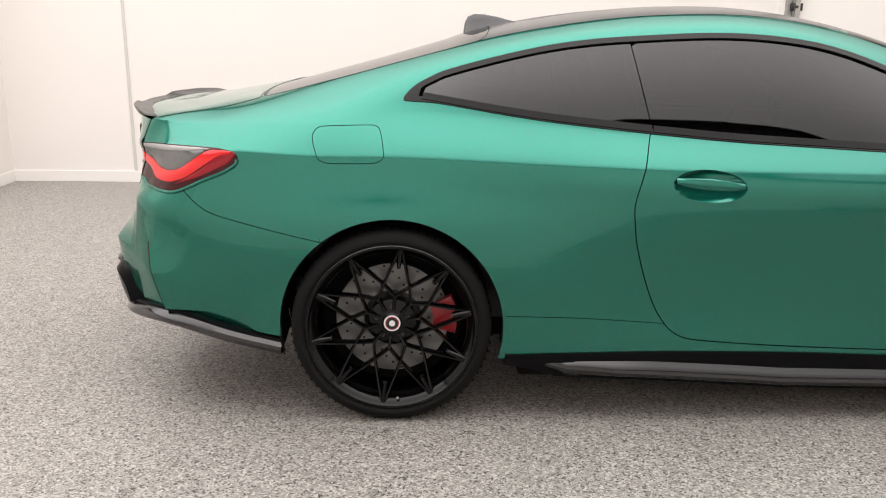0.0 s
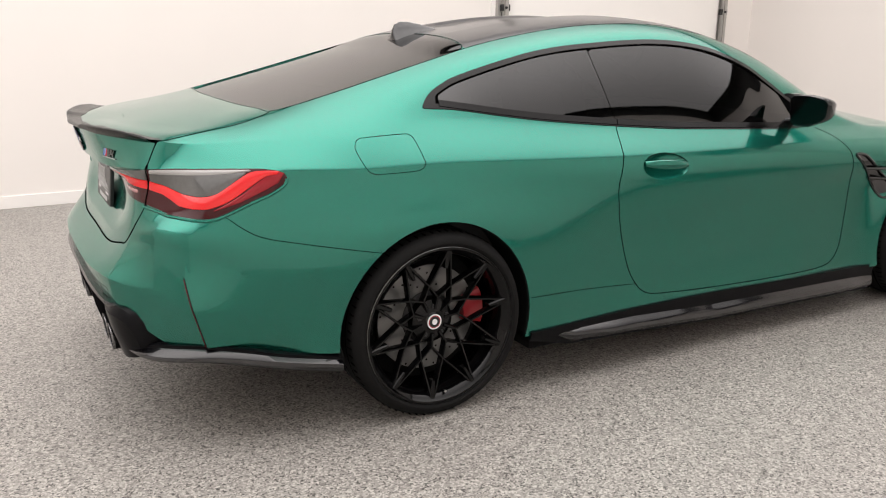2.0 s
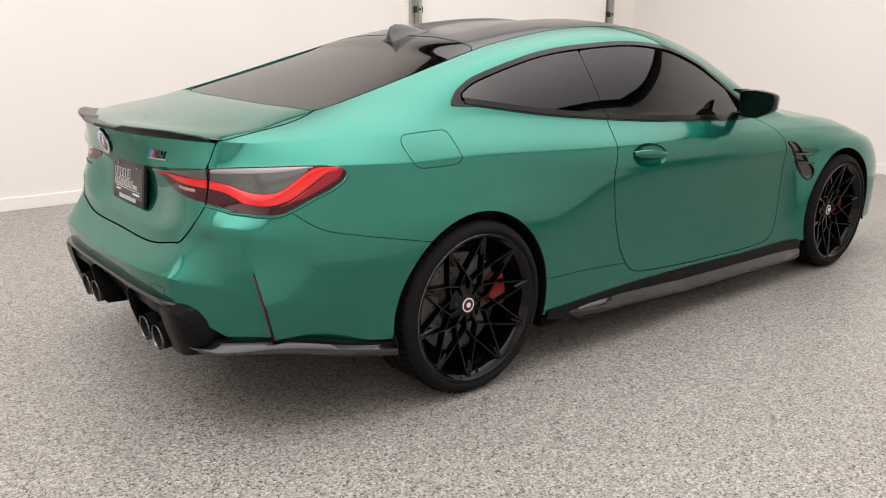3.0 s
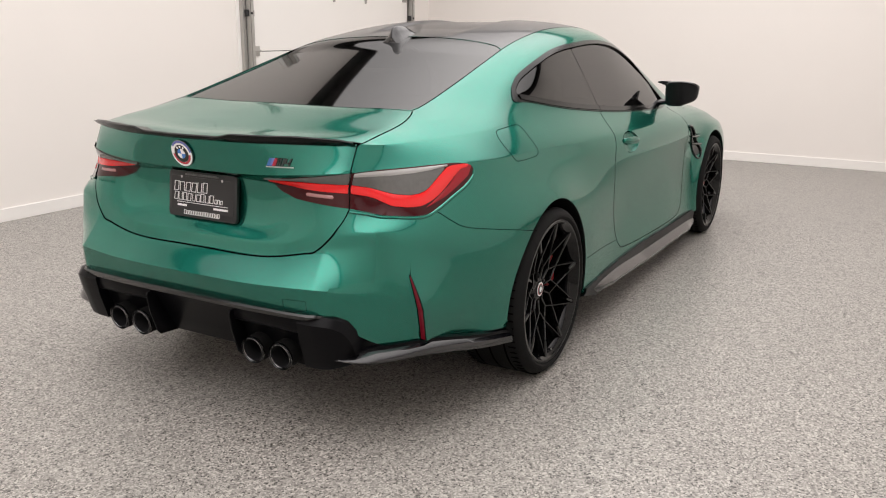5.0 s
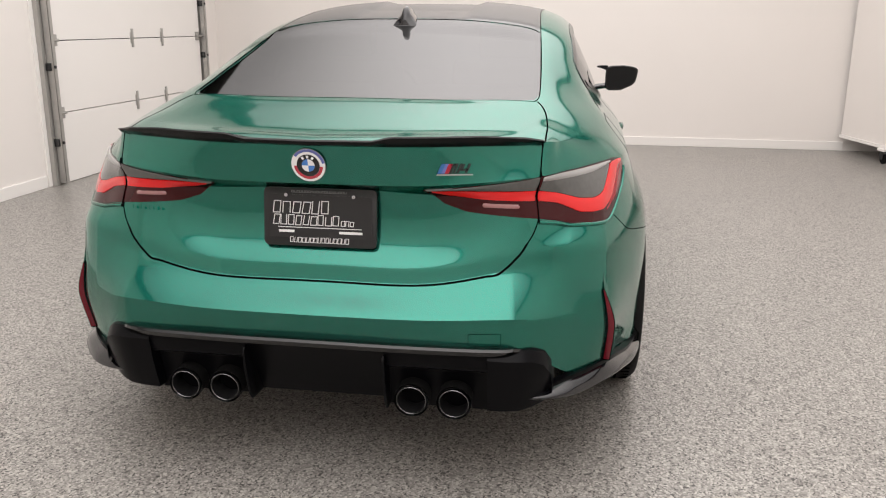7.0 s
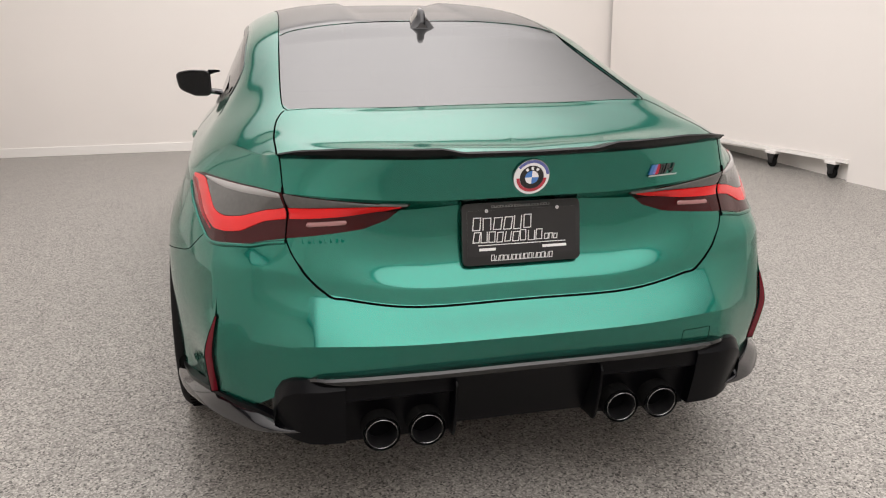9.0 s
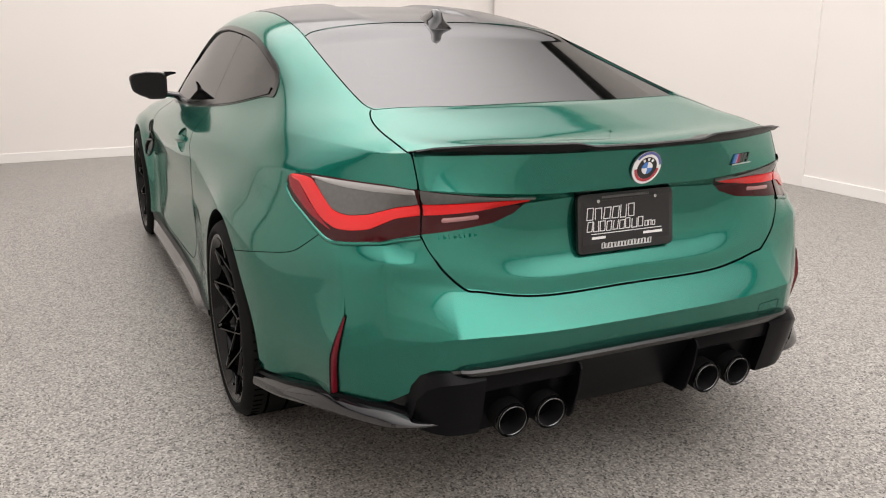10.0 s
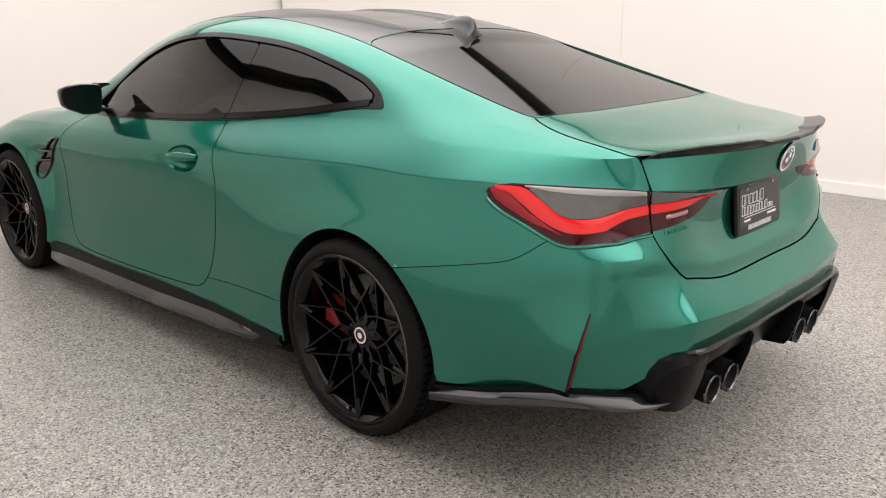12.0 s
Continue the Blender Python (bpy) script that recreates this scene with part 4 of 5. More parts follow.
panel("rear_window", REARGLASS, ["rear_window"], label="dark tinted rear window", even=glass_height)
panel("windscreen", GLASS, ["windscreen"], label="windscreen glass")
panel("bonnet", PAINT, ["bonnet"])
doors, vents = {}, {}
for s in (-1, 1):
    door = doors[s] = panel("door", PAINT, ["door"], s)
    cup = panel("handle_cup", PAINT, ["handle_cup"], s, door, dish=(1.043, .824, .124, .056, .03))
    cup["label"] = "hollow behind the door handle"
    vents[s] = panel("fender_vent", BLACK, ["fender_vent"], s, label="gloss black slatted fender vent", lift=-.004)
    panel("window_trim", SURROUND, ["window_trim"], s, lift=0.003, label="satin black window surround")
    panel("window_seal", GAP, ["window_seal"], s, label="black rubber window seal", pane=True)
    panel("door_window", GLASS, ["door_window"], s, door, label="tinted door window", pane=True)
    panel("quarter_window", GLASS, ["quarter_window"], s, label="tinted rear side window", pane=True)
    panel("fuel_flap" if s < 0 else "quarter_patch", PAINT, ["fuel_flap"], s, body if s > 0 else car)
    lamp = panel("tail_lamp", DARKRED, ["lamp_dark"], s, lift=0.002, label="red and smoked LED tail lamp")
    rim = [on_body(*p)[0] + on_body(*p)[1] * .0025 for p in spline(LAMP[9:19], 60)]
    part("lamp_flange", tube([(w.x, w.y * s, w.z - .004) for w in rim], .0058), PAINT, bumper)
    lamp_strip("lamp_lens", SMOKE_KEYS, .0035, SMOKE, s, lamp, "smoked grey lens")
    lamp_strip("lamp_lens", INNER_KEYS, .0035, SMOKE, s, lamp, "smoked grey lens")
    lamp_strip("lamp_sheen", SHEEN_KEYS, .0048, LENS_SHEEN, s, lamp, "pale grey strip painted as sheen along the upper lens bevel")
    lamp_strip("lamp_outer_lens", OUTER_KEYS, .0035, MIDRED, s, lamp, "clear red outer lens")
    lamp_strip("lamp_light_bar", RED_KEYS, .0048, RED, s, lamp, "bright red light bar", n=110)
    lamp_strip("lamp_light_bar", RED_INNER, .0048, RED, s, lamp, "bright red light bar")
    lamp_strip("reversing_light", REV_KEYS, .0045, PALE, s, lamp, n=12, m=2)
    groove([(-.897, .604, .930), (-.904, .604, .905), (-.909, .605, .88), (-.914, .604, .85), (-.917, .603, .80), (-.917, .602, .796)], .0030, s, "lamp_gap", n=30, proud=.0042)
    groove([LID[0], LID[1], (-.897, .604, .930), LID[2]], .0036, s, "boot_gap", n=20)
    groove([(-.917, .602, .80), (-.93, .587, .765), LID[5]], .0036, s, "boot_gap", n=12)
    panel("reflector_bed", PAINT, ["reflector_bed"], s, bumper)
    # The flank ends in a thin edge that stands proud; the reflector lies in the rear face of that edge.
    inner, outer, rows = [], [], []
    bm = bmesh.new()
    ridge = [(-.831, .782, .642), (-.837, .783, .616)] + [Vector(REFL[0]).lerp(Vector(REFL[3]), k / 12) for k in range(13)]
    for at in ridge:
        rise = min((.644 - at[2]) / .165, 1)
        proud = rise * rise * (3 - 2 * rise)
        a = on_body(*at)[0]
        b = a + Vector((-.002, .0235, 0)) * proud
        b0 = on_body(*b)[0]
        if at[2] < .596:
            inner.append(a), outer.append(b)
        line = [a + Vector((.004, -.002, 0)), b] + [on_body(b0.x + .30 * t, b0.y + .085 * t, b0.z)[0] + (b - b0) * (1 - t) ** 3 for t in (.12, .28, .5, .75)] + [on_body(b0.x + .30, b0.y + .085, b0.z)[0] - Vector((0, .002, 0))]
        rows.append([bm.verts.new((w.x, w.y * s, w.z)) for w in line])
    for p, q in zip(rows, rows[1:]):
        for k in range(7):
            bm.faces.new((p[k], p[(k + 1) % 7], q[(k + 1) % 7], q[k]))
    bm.faces.new(rows[0])
    bm.faces.new(rows[-1][::-1])
    part("reflector_edge", bm, PAINT, bumper)
    for nm, lo, hi, up, cutoff, mt, lab in (("reflector_surround", -.02, .96, .003, 0, TRIM, "black reflector surround"), ("bumper_reflector", .16, .86, .0045, .02, REFLECT, "slim dark red reflector")):
        bm = bmesh.new()
        rows = []
        for k in range(13):
            f = (cutoff + (1 - 2 * cutoff) * k / 12) * 12
            n0 = min(int(f), 11)
            a, b = inner[n0].lerp(inner[n0 + 1], f - n0), outer[n0].lerp(outer[n0 + 1], f - n0)
            p0, p1 = a.lerp(b, lo), a.lerp(b, hi)
            deep = Vector((.005, 0, 0))
            row = [p0 + deep, p0 + Vector((-up, 0, 0)), p0.lerp(p1, .2) + Vector((-up - .001, 0, 0)), p0.lerp(p1, .8) + Vector((-up - .001, 0, 0)), p1 + Vector((-up, 0, 0)), p1 + deep]
            rows.append([bm.verts.new((w.x, w.y * s, w.z)) for w in row])
        for p, q in zip(rows, rows[1:]):
            for k in range(5):
                bm.faces.new((p[k], p[k + 1], q[k + 1], q[k]))
        bm.faces.new(rows[0])
        bm.faces.new(rows[-1][::-1])
        part(nm, bm, mt, bumper, lab)
    groove(DOOR[:19] + [(2.22, .80), (2.14, .88), (2.06, .915)], .0034, s, "door_gap", n=160)
    groove([LID[5], LID[6], *[tuple(GRID[c, ROW_AT[2]] + (-.004, 0, -.0035)) for c in shelf_row[::-4]]], .0058, s, "boot_gap", n=80)
    groove([(-.474, .566, 1.08), (-.51, .582, 1.07), (-.58, .598, 1.055), (-.70, .606, 1.03), (-.845, .606, 1.006), (-.87, .606, .99)], .0045, s, "boot_gap", n=60)
    groove([(-.725, .782, .776), *SEAM[2:]], .0022, s, "bumper_gap", n=60)
    for part_of, run in ((body, [(.10, 1.092), (.16, 1.083), (.385, 1.049), (.574, 1.025), (.866, .996)]), (doors[s], [(.871, .9955), (1.148, .973), (1.40, .959), (1.666, .945), (1.86, .937), (1.94, .937)])):
        groove(run, .024, s, "belt_moulding", n=60, proud=.0062, mat=SURROUND, parent=part_of)
    groove([(.384, .384), (.6, .374), (.8, .358), (.934, .346)], .0019, s, "sill_gap", n=30)
for s in (-1, 1):
    groove([(-.474, .556), (-.41, .567), (-.2, .562), (.1, .548), (.29, .537), (.6, .521), (.9, .514), (1.3, .520), (1.54, .538)], .0032, s, "roof_gap", n=90, top=True)
    groove([(.36, .001), (.352, .25), (.325, .48), (.295, .533)], .0026, s, "rear_window_gap", n=40, top=True)
    groove([(-.510, .001), (-.503, .25), (-.482, .50), (-.474, .556)], .0022, s, "rear_window_gap", n=40, top=True)
groove(spline(FUEL, 60, True), .0020, -1, "fuel_flap_gap", True, 120)


# ---- wheels ----
def wheel(name, hub, side, rim_r, tyre_r, width, face, label):
    """A tyre, a ten-spoke rim of paired branching spokes, a drilled disc and a red caliper; built on the left, mirrored by side."""
    w = tagged(new(name), label)
    w.parent = car
    w.location = (hub[0], 0, hub[1])
    S = Matrix.Diagonal((1, side, 1, 1))
    yo, yi = face, face - width
    bm = bmesh.new()
    prof = [(rim_r - .002, yo - .022), (rim_r + .004, yo - .012), (rim_r + .012, yo - .003), (rim_r + .018, yo + .001), (rim_r + .024, yo + .001), (tyre_r - .022, yo - .004), (tyre_r - .010, yo - .016), (tyre_r - .003, yo - .032),
            (tyre_r, yo - .06), (tyre_r, yi + .06), (tyre_r - .003, yi + .032), (tyre_r - .012, yi + .014), (rim_r + .03, yi), (rim_r, yi + .02)]
    add_lathe(bm, prof, 96, S, closed=False)
    tyre = part("tyre", bm, RUBBER, w, "black low-profile tyre")
    tyre.location = (0, 0, 0)
    bm = bmesh.new()
    for k in range(72):
        a = 2 * math.pi * k / 72
        for y0, y1, da in ((yo - .058, yo - .028, .022), (yi + .028, yi + .058, -.022)):
            m = S @ Matrix.Rotation(-a, 4, "Y")
            add_box(bm, (tyre_r - .002, y0, -.0022), (tyre_r + .0006, y1, .0022), 0, m)
    for yy in (yo - .075, (yo + yi) / 2, yi + .075):
        add_lathe(bm, [(tyre_r + .0004, yy - .004), (tyre_r + .0004, yy + .004)], 72, S)
    part("tread_groove", bm, GAP, w)
    bm = bmesh.new()
    lip = [(rim_r - .004, yo - .020), (rim_r + .004, yo - .009), (rim_r + .003, yo - .005), (rim_r - .004, yo - .006), (rim_r - .012, yo - .016), (rim_r - .022, yo - .024), (rim_r - .030, yo - .045), (rim_r - .034, yo - .12), (rim_r - .045, yi + .04), (rim_r - .01, yi + .01)]
    add_lathe(bm, lip, 96, S)
    rim = part("rim", bm, RIM, w, "gloss black alloy rim")
    bm = bmesh.new()
    add_lathe(bm, [(rim_r + .0055, yo - .0085), (rim_r + .0062, yo - .006), (rim_r + .0042, yo - .0045)], 96, S)
    part("rim_edge", bm, STEEL, w)
    hubface = yo - .078
    # Spokes: ten pairs of slim bars that leave the hub together, part at mid radius and meet the next pair at the lip.
    r0, ri, rm, r1 = .050, .094, .143, rim_r - .010
    for k in range(10):
        bm = bmesh.new()
        a = 2 * math.pi * k / 10 - .115
        pol = lambda r, t, y: S @ Vector((r * math.cos(t), y, r * math.sin(t)))
        da = math.pi / 10
        yk, ym, ye = hubface + .006, hubface + .022, yo - .020
        yn = hubface + .014
        legs = [((r0, a + da, yk), (ri, a + da, yn), .0075, .0052), ((ri, a + da, yn), (rm, a, ym), .0046, .0044), ((ri, a - da, yn), (rm, a, ym), .0046, .0044),
                ((rm, a, ym), (r1, a + da * .95, ye), .0044, .0058), ((rm, a, ym), (r1, a - da * .95, ye), .0044, .0058), ((r1 - .062, a + da, ye - .006), (r1 + .002, a + da, ye + .001), .0060, .0125)]
        for p, q, wide0, wide1 in legs:
            P, Q = pol(*p), pol(*q)
            d = (Q - P).normalized()
            out = Vector((0, side, 0))
            sd = d.cross(out).normalized()
            deep = .024
            vs = []
            for c, wd in ((P - d * .004, wide0), (Q + d * .004, wide1)):
                vs.append([bm.verts.new(c + sd * wd), bm.verts.new(c + sd * wd * .55 + out * .005), bm.verts.new(c - sd * wd * .55 + out * .005), bm.verts.new(c - sd * wd), bm.verts.new(c - sd * wd * 1.1 - out * deep), bm.verts.new(c + sd * wd * 1.1 - out * deep)])
            for i in range(6):
                bm.faces.new((vs[0][i], vs[0][(i + 1) % 6], vs[1][(i + 1) % 6], vs[1][i]))
            bm.faces.new(vs[0])
            bm.faces.new(vs[1][::-1])
        part("spoke", bm, RIM, w)
    bm = bmesh.new()
    add_lathe(bm, [(.001, hubface + .012), (.030, hubface + .012), (.034, hubface + .008), (.060, hubface + .004), (.080, hubface - .004), (.086, hubface - .03), (.07, hubface - .05)], 48, S)
    part("hub", bm, RIM, w)
    for k in range(5):
        bm = bmesh.new()
        a = 2 * math.pi * k / 5 + .3
        add_lathe(bm, [(.001, .012), (.009, .012), (.011, .0), (.011, -.02)], 6, S @ Matrix.Translation((.056 * math.cos(a), hubface - .004, .056 * math.sin(a))))
        part("wheel_bolt", bm, DARKMETAL, w)
    for nm, ra, rb, mt, dy in (("cap_ring", .0235, .0285, WHITEENAMEL, .0135), ("cap_band", .0205, .0235, REDENAMEL, .014), ("cap_disc", .0105, .0205, BLACK, .0145), ("cap_mark", .0005, .0105, WHITEENAMEL, .0155)):
        bm = bmesh.new()
        add_lathe(bm, [(ra, hubface + dy - .004), (ra, hubface + dy), (rb, hubface + dy), (rb, hubface + dy - .004)], 40, S)
        part(nm, bm, mt, w)
    bm = bmesh.new()
    add_lathe(bm, [(.10, yo - .145), (.10, yo - .125), (.196, yo - .125), (.196, yo - .15)], 80, S)
    part("brake_disc", bm, STEEL, w, "drilled steel brake disc")
    bm = bmesh.new()
    add_lathe(bm, [(.0005, .0), (.0042, .0)], 8, S)
    hole = part("drill_hole", bm, GAP, w)
    for k in range(40):
        a, r = 2 * math.pi * k / 40, .125 + .021 * (k % 4)
        ob = hole if k == 0 else new("drill_hole", hole.data)
        ob.parent = w
        ob.location = (r * math.cos(a), side * (yo - .1244), r * math.sin(a))
    bm = bmesh.new()
    add_lathe(bm, [(.001, yo - .115), (.085, yo - .115), (.098, yo - .125)], 48, S)
    part("disc_bell", bm, DARKMETAL, w)
    bm = bmesh.new()
    ang = np.linspace(-.22, .42, 9)
    outl = [(.222 * math.cos(t), .222 * math.sin(t)) for t in ang] + [(.140 * math.cos(t), .125 * math.sin(t)) for t in ang[::-1]]
    add_prism(bm, outl, .035, S @ Matrix.Translation((0, yo - .132, 0)), .006)
    part("brake_caliper", bm, CALIPER, w, "red painted brake caliper")
    bm = bmesh.new()
    add_lathe(bm, [(.001, yo - .17), (rim_r - .03, yo - .17)], 48, S)
    part("backing_plate", bm, LINER, w)
    bm = bmesh.new()
    add_tube(bm, [S @ Vector((.02, yo - .03, -(rim_r - .028))), S @ Vector((.02, yo - .015, -(rim_r - .030)))], .005, 8)
    part("valve_stem", bm, CHROME, w)
    return w


for s in (-1, 1):
    wheel("rear_wheel", HUB_R, s, .284, .3405, .285, .945, "rear wheel with black rim and tyre")
    wheel("front_wheel", HUB_F, s, .278, .338, .275, .942, "front wheel with black rim and tyre")
    for hub in (HUB_R, HUB_F):
        bm = bmesh.new()
        n = 48
        rows = []
        for k in range(n + 1):
            a = -.26 + (math.pi + .52) * k / n
            x, z = hub[0] + ARCH * math.cos(a), hub[1] + ARCH * math.sin(a)
            loc, _, _, _ = BODY.ray_cast(Vector((x + .004 * math.cos(a), 2.0, z + .004 * math.sin(a))), Vector((0, -1, 0)))
            y = loc.y if loc else .93
            rows.append([bm.verts.new((x, s * (y - .001), z)), bm.verts.new((x - .004 * math.cos(a), s * (y - .004), z - .004 * math.sin(a))), bm.verts.new((x + .012 * math.cos(a), s * (y - .04), z + .012 * math.sin(a))), bm.verts.new((x + .03 * math.cos(a), s * .58, z + .03 * math.sin(a)))])
        for p, q in zip(rows, rows[1:]):
            for i in range(3):
                bm.faces.new((p[i], p[i + 1], q[i + 1], q[i]))
        part("wheel_arch_liner", bm, LINER, car, "black wheel arch liner")
        bm = bmesh.new()
        add_lathe(bm, [(.001, .60), (.40, .60)], 40, Matrix.Translation((hub[0], 0, hub[1])) @ Matrix.Diagonal((1, s, 1, 1)))
        for v in bm.verts:
            v.co.z = max(v.co.z, .20)
        part("arch_inner_panel", bm, LINER, car)


# ---- lower black trim of the car ----
def loft(sections, closed_ends=True):
    """A skin over sections of equal point counts, each a closed loop."""
    bm = bmesh.new()
    rows = [[bm.verts.new(tuple(p)) for p in sec] for sec in sections]
    for a, b in zip(rows, rows[1:]):
        n = len(a)
        for k in range(n):
            bm.faces.new((a[k], a[(k + 1) % n], b[(k + 1) % n], b[k]))
    if closed_ends:
        bm.faces.new(rows[0])
        bm.faces.new(rows[-1][::-1])
    return bm


def mirrored(bm, side):
    if side < 0:
        for v in bm.verts:
            v.co.y = -v.co.y
    return bm


def prism_y(profile, y0, y1, bevel=0.0):
    bm = bmesh.new()
    add_prism(bm, profile, y1 - y0, Matrix.Translation((0, y0, 0)), bevel)
    return bm


diffuser = part("diffuser", prism_y([(-1.030, .468), (-1.034, .446), (-1.008, .41), (-.965, .33), (-.925, .262), (-.72, .235), (-.72, .468)], -.195, .195, .003), SATIN, car, "gloss and satin black rear diffuser")
# Upper lip: one band across the tail whose ends slope down to the corners.
bm = bmesh.new()
for k in range(57):
    y = -.588 + 1.176 * k / 56
    ay = abs(y)
    zt = float(np.interp(ay, [0, .556, .588], [.478, .477, .460]))
    x = BODY.ray_cast(Vector((-3, ay, max(zt - .002, .476))), Vector((1, 0, 0)))[0]
    x = (x.x if x else -1.03) + max(0, ay - .53) * .35
    end = float(np.interp(ay, [0, .556, .588], [1, 1, .7]))
    row = [bm.verts.new((x + .020, y, zt)), bm.verts.new((x - .016 * end, y, zt - .003)), bm.verts.new((x - .022 * end, y, zt - .009)), bm.verts.new((x - .012 * end, y, zt - .024)), bm.verts.new((x + .03, y, zt - .040)), bm.verts.new((x + .06, y, zt - .008))]
    if k:
        for i in range(6):
            bm.faces.new((prev[i], prev[(i + 1) % 6], row[(i + 1) % 6], row[i]))
    prev = row
part("diffuser_lip", bm, LIP, diffuser, "gloss black upper lip", sharp=20)
for s in (-1, 1):
    part("exhaust_bay", mirrored(prism_y([(-1.030, .468), (-1.034, .44), (-1.026, .402), (-1.008, .392), (-.988, .384), (-.972, .33), (-.962, .262), (-.72, .235), (-.72, .468)], .195, .485, .002), s), SATIN, diffuser)
    secs = []
    for y, x, zt, zb in ((.478, -1.030, .466, .276), (.53, -1.030, .466, .278), (.568, -1.026, .467, .282), (.600, -1.012, .464, .290), (.628, -.990, .448, .298), (.646, -.968, .416, .308), (.654, -.952, .360, .318)):
        secs.append([(x + .008, y, zt), (x - .012, y, zt - .026), (x + .002, y, (zt + zb) / 2), (x + .030, y, zb), (x + .16, y, zb - .01), (x + .16, y, zt + .03)])
    part("diffuser_wing", mirrored(loft(secs), s), SATIN, diffuser)
    for fy, w in ((.197, .007),):
        part("diffuser_fin", mirrored(prism_y([(-1.044, .436), (-1.052, .424), (-1.040, .36), (-1.015, .280), (-1.0, .262), (-.92, .257), (-.95, .43)], fy - w / 2, fy + w / 2, .002), s), SATIN, diffuser)
    for ey in (.270, .388):
        tip = tagged(new("exhaust_tip"), "round polished exhaust tip, dark inside")
        tip.parent = car
        tip.location = (0, 0, 0)
        Mx = Matrix.Translation((-1.022, ey * s, .300)) @ Matrix.Rotation(math.pi / 2, 4, "Z") @ Matrix.Rotation(radians(-4), 4, "X")
        bm = bmesh.new()
        add_lathe(bm, [(.0455, .02), (.0480, .006), (.0485, .0), (.0478, -.0015), (.0465, .001), (.0458, .01)], 48, Mx @ Matrix.Diagonal((1, -1, 1, 1)))
        part("tip_ring", bm, POLISHED, tip)
        bm = bmesh.new()
        add_lathe(bm, [(.0418, .003), (.0418, -.0005), (.0405, -.0015), (.0395, .0), (.0395, .004)], 48, Mx @ Matrix.Diagonal((1, -1, 1, 1)))
        part("tip_inner_ring", bm, POLISHED, tip)
        bm = bmesh.new()
        add_lathe(bm, [(.0458, .01), (.0425, .03), (.0418, .001), (.0405, .0), (.0400, .004), (.038, .05), (.036, .16), (.001, .16)], 48, Mx @ Matrix.Diagonal((1, -1, 1, 1)))
        part("tip_liner", bm, DARKMETAL, tip, "dark inner pipe")
        bm = bmesh.new()
        add_lathe(bm, [(.0475, -.0), (.0485, -.02), (.046, -.2)], 40, Mx)
        part("tip_sleeve", bm, LINER, tip)
    # Blade under the bumper corner.
    path = spline([(-.995, .585, .318), (-.955, .66, .320), (-.89, .735, .325), (-.80, .805, .330), (-.70, .85, .318), (-.55, .895, .288), (-.372, .928, .258)], 40)
    secs, low_secs = [], []
    for i, (x, y, z) in enumerate(path):
        t = i / 39
        d = path[min(i + 1, 39)] - path[max(i - 1, 0)]
        n = Vector((d[1], -d[0], 0)).normalized() * -1
        if n.y < 0:
            n = -n
        w = .028 * min(1, .05 + t * 4) * (1 - .80 * t)
        P = Vector((x, y, z))
        up = Vector((0, 0, 1))
        k = min(1, .12 + t * 3.5) * (1 - .10 * t)
        secs.append([P + n * -.035 + up * .036 * k, P + n * -.013 + up * .034 * k, P + n * -.012 + up * .016 * k, P + n * -.035 + up * .012 * k])
        low_secs.append([P + n * -.014 + up * .024 * k, P + n * w * .45 + up * .011 * k, P + n * w * .9 + up * .000, P + n * w + up * -.006 * k, P + n * w * .6 + up * -.015 * k, P + n * -.05 * k + up * -.020 * k])
    part("bumper_skirt", mirrored(loft(secs), s), SATIN, car, "black strip under the rear bumper corner")
    part("bumper_blade", mirrored(loft(low_secs), s), BLADE, car, "gloss black blade under the rear bumper corner")
    # Side skirt.
    secs, low_secs = [], []
    for i in range(61):
        t = i / 60
        x = .385 + t * 2.10
        yb = float(np.interp(x, [.385, .45, .9, 1.4, 1.9, 2.4, 2.49], [.938, .936, .911, .899, .903, .909, .914]))
        zt = float(np.interp(x, [.385, .9, 1.4, 1.9, 2.49], [.240, .243, .238, .226, .222]))
        out = .030 * min(1, max(.0, (x - .40) / .35)) * min(1, max(.12, (2.52 - x) / .2))
        zr = .205 - .055 * min(1, max(0, (x - .46) / .9)) - .012 * max(0, (x - 1.2))
        ramp = min(1, max(0, (x - .45) / .18))
        zi = zr + .012 + (min(zt - .014, zr + .050) - zr - .012) * ramp
        tuck = min(1, max(-.1, (x - .40) / .18))
        secs.append([(x, yb - .03, zt + .012), (x, yb + .003, zt + .006), (x, yb + .002, zt - .012), (x, yb - .010, zr - .038 * tuck), (x, yb - .14, zr - .040 * tuck), (x, yb - .14, zt)])
        flat = .3 * min(1, max(0, (x - .60) / .25))
        grow = min(1, max(.02, (x - .47) / .12))
        if x > .46:
            sec = [(x, yb - .012, zi), (x, yb + out * (.45 - .33 * flat), zr + .012 + (zi - zr - .012) * (.42 - .34 * flat)), (x, yb + out * .90, zr + .008), (x, yb + out, zr), (x, yb + out * .9, zr - .012), (x, yb - .02, zr - .040), (x, yb - .12, zr - .045), (x, yb - .12, zi - .012)]
            low_secs.append([(px, yb - .012 + (py - yb + .012) * grow, zi + (pz - zi) * grow) for px, py, pz in sec])
    part("side_skirt", mirrored(loft(secs), s), SATIN, car, "satin black side skirt")
    part("skirt_blade", mirrored(loft(low_secs), s), BLADE, car, "gloss black side skirt blade")
